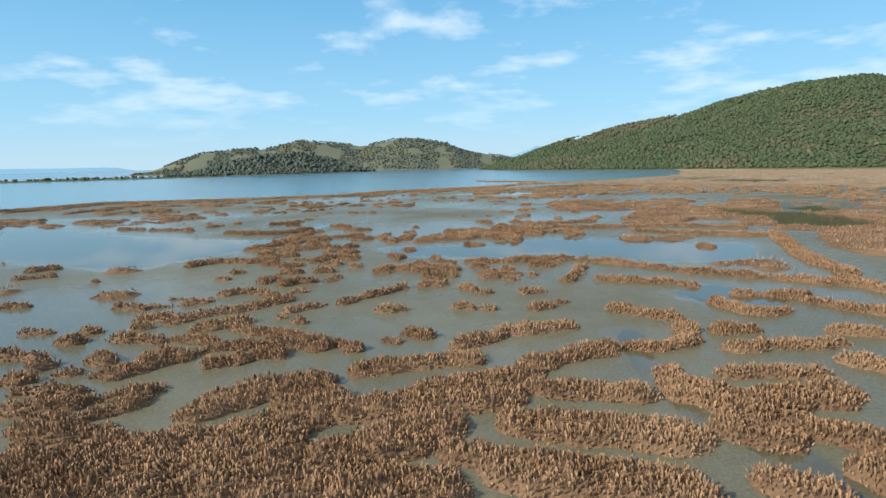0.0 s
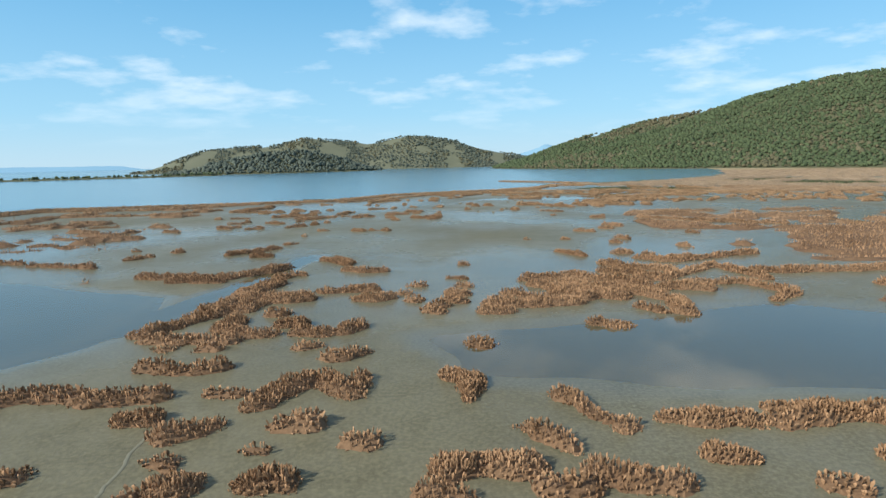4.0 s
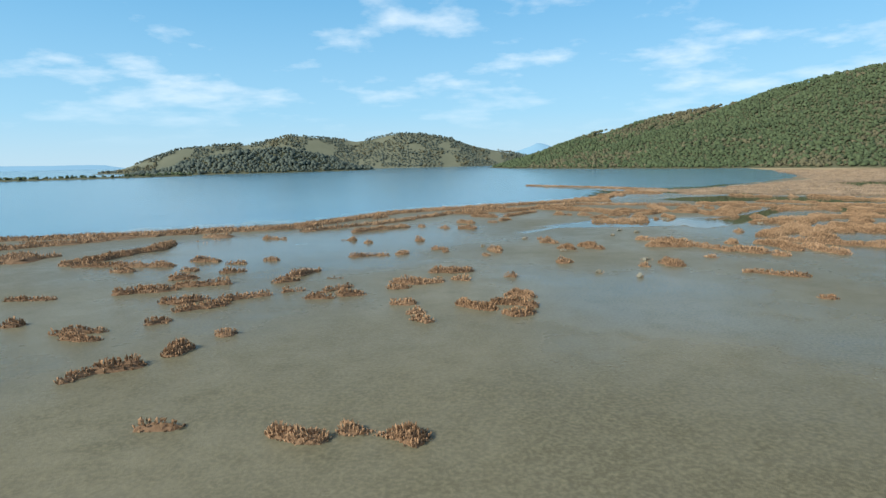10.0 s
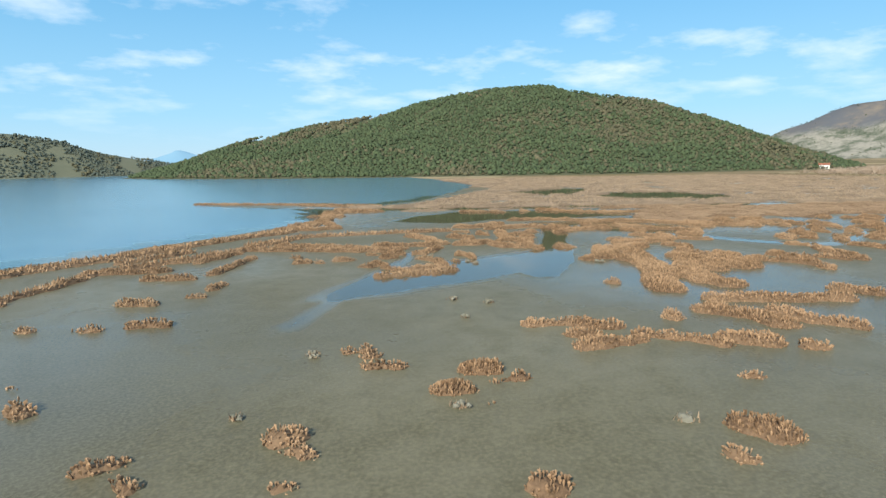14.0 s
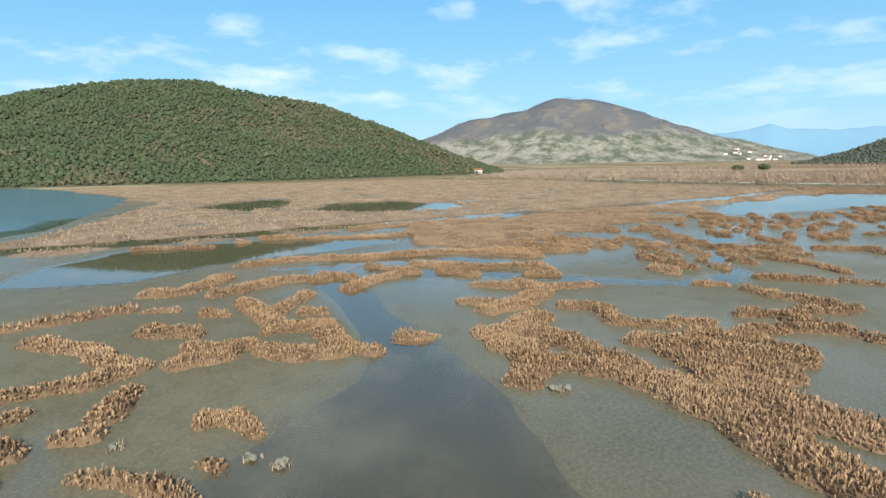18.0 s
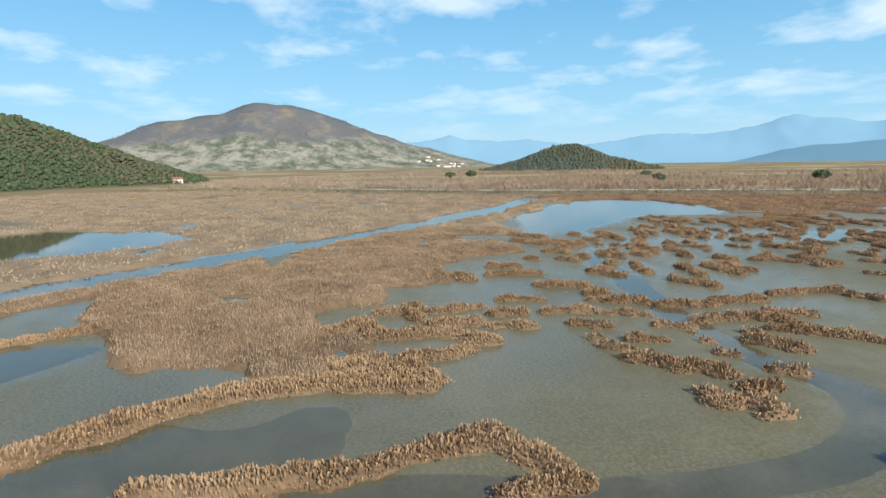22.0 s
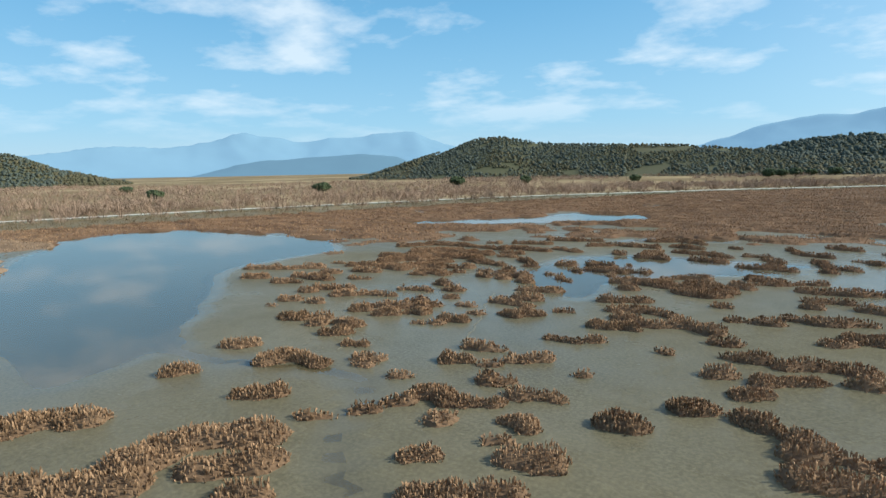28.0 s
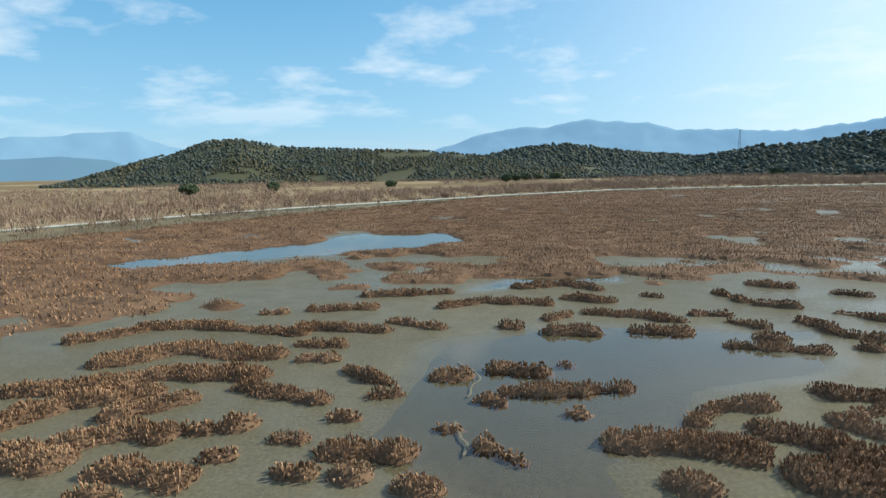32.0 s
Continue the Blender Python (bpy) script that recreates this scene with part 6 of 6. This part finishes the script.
# ---- sea dyke, trees, house and mast ----
def round_tree(x, y, tall, spread):
    """A dark evergreen with a short tapered trunk and a crown of many leaf clumps."""
    z0 = float(ground_height(np.array([x]), np.array([y]))[0][0])
    ob = new("evergreen_tree")
    ob.location = (x, y, z0)
    bm = bmesh.new()
    bmesh.ops.create_cone(bm, cap_ends=True, segments=8, radius1=0.06 * tall, radius2=0.03 * tall, depth=tall * 0.55, matrix=Matrix.Translation((0, 0, tall * 0.27)))
    for k in range(4):
        a = k * 1.6 + x
        bmesh.ops.create_cone(bm, cap_ends=True, segments=5, radius1=0.03 * tall, radius2=0.01 * tall, depth=tall * 0.4,
                              matrix=Matrix.Translation((math.cos(a) * tall * 0.12, math.sin(a) * tall * 0.12, tall * 0.5)) @ Euler((math.sin(a) * -0.7, math.cos(a) * 0.7, 0)).to_matrix().to_4x4())
    me = bpy.data.meshes.new("trunk")
    bm.to_mesh(me)
    bm.free()
    me.materials.append(BARK)
    part("trunk", me, ob)
    n = 120
    d = RNG.normal(0, 1, (n, 3))
    d /= np.linalg.norm(d, axis=1)[:, None]
    r = RNG.uniform(0.55, 1.0, n) ** 0.5
    px, py, pz = d[:, 0] * r * spread, d[:, 1] * r * spread, tall * 0.6 + d[:, 2] * r * tall * 0.38
    leaf_clumps(px, py, pz, RNG.uniform(0.14, 0.3, n) * spread, LEAF, "crown", ob)
    tagged(ob, "dark round evergreen tree standing among the scrub", "tree", "meadow trees")


for x, y, tall, spread in ((311, -16, 5.2, 3.6), (322, -24, 4.4, 3.2), (287, -104, 6.2, 4.4), (260, -142, 5.8, 3.6), (137, -296, 6.6, 4.6), (130, -312, 5.8, 4.2), (122, -334, 6.4, 4.6),
                           (112, -352, 5.6, 4.0), (96, -378, 6.0, 4.8), (-94, -381, 6.8, 5.0), (330, 60, 4.4, 3.2), (430, 20, 4.4, 3.4), (520, 130, 5, 4.4), (500, 150, 4.4, 4), (205, -190, 5.0, 3.6)):
    round_tree(x, y, tall, spread)


def dyke():
    pts = np.array([(-900, 400), (-600, 520), (-430, 590), (-340, 640), (-270, 700)], float)
    dense = np.concatenate([np.linspace(a, b, 30, endpoint=False) for a, b in zip(pts, pts[1:])] + [pts[-1:]])
    d = np.gradient(dense, axis=0)
    nrm = np.stack([-d[:, 1], d[:, 0]], -1) / np.hypot(d[:, 0], d[:, 1])[:, None]
    rows = [np.concatenate([dense + nrm * o, np.full((len(dense), 1), z)], 1) for o, z in ((-9, -0.3), (-4, 1.3), (4, 1.4), (9, -0.3))]
    v, n = np.stack(rows, 1), len(dense)
    idx = np.arange(n * 4).reshape(n, 4)
    q = np.concatenate([np.stack([idx[:-1, a], idx[:-1, a + 1], idx[1:, a + 1], idx[1:, a]], -1) for a in (0, 1, 2)])
    ob = tagged(new("sea_dyke", mesh_from("sea_dyke", v.reshape(-1, 3), q, SOIL, True)), "low earth dyke with dark bushes between lagoon and sea", "dyke")
    k = RNG.integers(0, n, 260)
    o = RNG.uniform(-5, 5, 260)
    p = dense[k] + nrm[k] * o[:, None] + RNG.uniform(-3, 3, (260, 2))
    sz = RNG.uniform(0.6, 2.2, 260)
    tagged(leaf_clumps(p[:, 0], p[:, 1], 1.2 + sz * 0.5, sz, LEAF, "brushwood", ob), kind="stuff")


dyke()


def box_mesh(name, sx, sy, sz, mat, at):
    bm = bmesh.new()
    bmesh.ops.create_cube(bm, size=1, matrix=Matrix.Translation(at) @ Matrix.Diagonal((sx, sy, sz, 1)))
    bmesh.ops.bevel(bm, geom=bm.edges[:], offset=min(sx, sy, sz) * 0.06, segments=1, affect="EDGES")
    me = bpy.data.meshes.new(name)
    bm.to_mesh(me)
    bm.free()
    me.materials.append(mat)
    return me


def house(x, y, z, turn, w, d, h, label):
    ob = new("house")
    ob.matrix_world = pose(x, y, z, 0, 0, turn)
    part("wall", box_mesh("wall", w, d, h, PLASTER, (0, 0, h / 2)), ob)
    e = 0.4
    v = [(-w / 2 - e, -d / 2 - e, h), (w / 2 + e, -d / 2 - e, h), (w / 2 + e, d / 2 + e, h), (-w / 2 - e, d / 2 + e, h), (-w / 2 - e, 0, h + d * 0.3), (w / 2 + e, 0, h + d * 0.3)]
    me = bpy.data.meshes.new("roof")
    me.from_pydata(v, [], [(0, 1, 5, 4), (2, 3, 4, 5), (0, 4, 3), (1, 2, 5), (3, 2, 1, 0)])
    me.materials.append(TILE)
    part("roof", me, ob)
    for k in (-0.28, 0.28):
        part("window", box_mesh("window", 1.0, 0.12, 1.1, STEEL, (w * k, -d / 2 - 0.04, h * 0.55)), ob)
    part("door", box_mesh("door", 1.0, 0.12, 2.05, BARK, (0, -d / 2 - 0.04, 1.03)), ob)
    tagged(ob, label, "house", "distant houses")


house(478, 352, 0.4, -60, 7, 5, 3.2, "small white house at the foot of the wooded hill")
house(640, 420, 0.4, -70, 9, 6, 3.4, "small white farmhouse on the far plain")
for k in range(14):
    r = np.random.default_rng(200 + k)
    hx, hy = 2240 + r.uniform(-60, 120), -20 + r.uniform(-160, 140)
    hz = float(ridge_height(np.array([hx]), np.array([hy]), [(2594, 595, 284, 600), (2620, 397, 226, 560), (2627, 246, 174, 480), (2621, 22, 106, 360), (2610, -152, 12, 200)], 33, 1.15)[0])
    house(hx, hy, hz, r.uniform(40, 120), r.uniform(10, 16), r.uniform(8, 11), r.uniform(5, 8), "pale village house below the bare mountain")


def mast(x, y, z, tall):
    """A lattice mast: four tapering legs with cross braces."""
    ob = new("lattice_mast")
    ob.location = (x, y, z)
    for sx, sy in ((1, 1), (1, -1), (-1, 1), (-1, -1)):
        bm = bmesh.new()
        rows = [[bm.verts.new((sx * r + a, sy * r + b, h)) for a, b in ((-0.12, -0.12), (0.12, -0.12), (0.12, 0.12), (-0.12, 0.12))] for r, h in ((1.6, 0), (0.5, tall))]
        for k in range(4):
            bm.faces.new((rows[0][k], rows[0][(k + 1) % 4], rows[1][(k + 1) % 4], rows[1][k]))
        me = bpy.data.meshes.new("leg")
        bm.to_mesh(me)
        bm.free()
        me.materials.append(STEEL)
        part("leg", me, ob)
    for k in range(1, 8):
        h = tall * k / 8
        r = 1.6 - 1.1 * k / 8
        part("brace", box_mesh("brace", 2 * r, 2 * r, 0.16, STEEL, (0, 0, h)), ob)
    tagged(ob, "grey steel lattice mast on the wooded hill", "mast")


mast(-167, -694, 20, 38)


# ---- small things on the flats ----
def pale_lump(x, y, size):
    """A bleached lump of dead stems and mud."""
    z0 = float(ground_height(np.array([x]), np.array([y]))[0][0])
    ob = new("bleached_lump")
    ob.location = (x, y, max(z0, -0.03))
    n = 5
    leaf_clumps(RNG.normal(0, size * 0.35, n), RNG.normal(0, size * 0.35, n), np.abs(RNG.normal(size * 0.25, size * 0.1, n)), size * RNG.uniform(0.25, 0.5, n), ROCK, "dead_stem", ob)
    v, f = sprigs(RNG.normal(0, size * 0.4, 26), RNG.normal(0, size * 0.4, 26), np.zeros(26), RNG.uniform(0.1, 0.35, 26), RNG.uniform(0.02, 0.05, 26))
    tagged(part("straw_tuft", mesh_from("straw_tuft", v, f, STRAW), ob), kind="stuff")
    tagged(ob, "small bleached lump of dead stems on mud", "debris", "bleached lumps")


for x, y, size in ((6.0, 162.8, 0.5), (-9.4, 174.2, 0.35), (-3.5, 180.4, 0.4), (-0.9, 169.5, 0.4), (-0.3, 157.0, 0.45), (2.7, 155.1, 0.45), (12.2, 183.5, 0.45), (10.7, 186.2, 0.45),
                   (8.3, 181.3, 0.4), (22.3, 198.4, 0.4), (22.3, 199.8, 0.35), (20.9, 205.2, 0.35), (32.9, 190.2, 0.5), (-3.6, 179.8, 0.35)):
    pale_lump(x, y, size)


def rill(*pts):
    """A narrow drainage runnel worn into the mud."""
    line = np.array(flowing(list(pts)), float)
    dense = np.concatenate([np.linspace(a, b, 5, endpoint=False) for a, b in zip(line, line[1:])] + [line[-1:]])
    dense = dense + np.stack([fractal(dense[:, 0], dense[:, 1], 0.9, 5) - 0.5, fractal(dense[:, 1], dense[:, 0], 0.9, 6) - 0.5], -1) * 0.5
    d = np.gradient(dense, axis=0)
    nrm = np.stack([-d[:, 1], d[:, 0]], -1) / (np.hypot(d[:, 0], d[:, 1])[:, None] + 1e-6)
    z = np.maximum(ground_height(dense[:, 0], dense[:, 1])[0], -0.03)
    rows = []
    for off, up in ((-0.07, 0.004), (-0.035, 0.022), (0.0, 0.008), (0.035, 0.022), (0.07, 0.004)):
        rows.append(np.concatenate([dense + nrm * off, (z + up)[:, None]], 1))
    v, n = np.stack(rows, 1), len(dense)
    idx = np.arange(n * 5).reshape(n, 5)
    q = np.concatenate([np.stack([idx[:-1, a], idx[:-1, a + 1], idx[1:, a + 1], idx[1:, a]], -1) for a in range(4)])
    tagged(new("mud_rill", mesh_from("mud_rill", v.reshape(-1, 3), q, SILT, True)), "narrow dark runnel winding over the mud", kind="structure")


rill((123.7, 147), (122.1, 151.7), (120.2, 155.6), (119.3, 158.6), (118, 161.2), (117.3, 163.1))
rill((133.4, 154.6), (132, 157.1), (130.8, 158.8))
rill((126.5, 161.6), (125.7, 163.4), (124.7, 164.3), (124.3, 165.9))
rill((123.8, 127.3), (122.3, 129.5), (122.6, 131.6), (122.9, 132.6))
rill((123.1, 135.4), (122.6, 136.5), (122.2, 138.4))
rill((-18.2, 62), (-17.7, 59.6), (-17.2, 55.7))
rill((-17.9, 55.3), (-18.9, 56.3), (-18.4, 54.4))
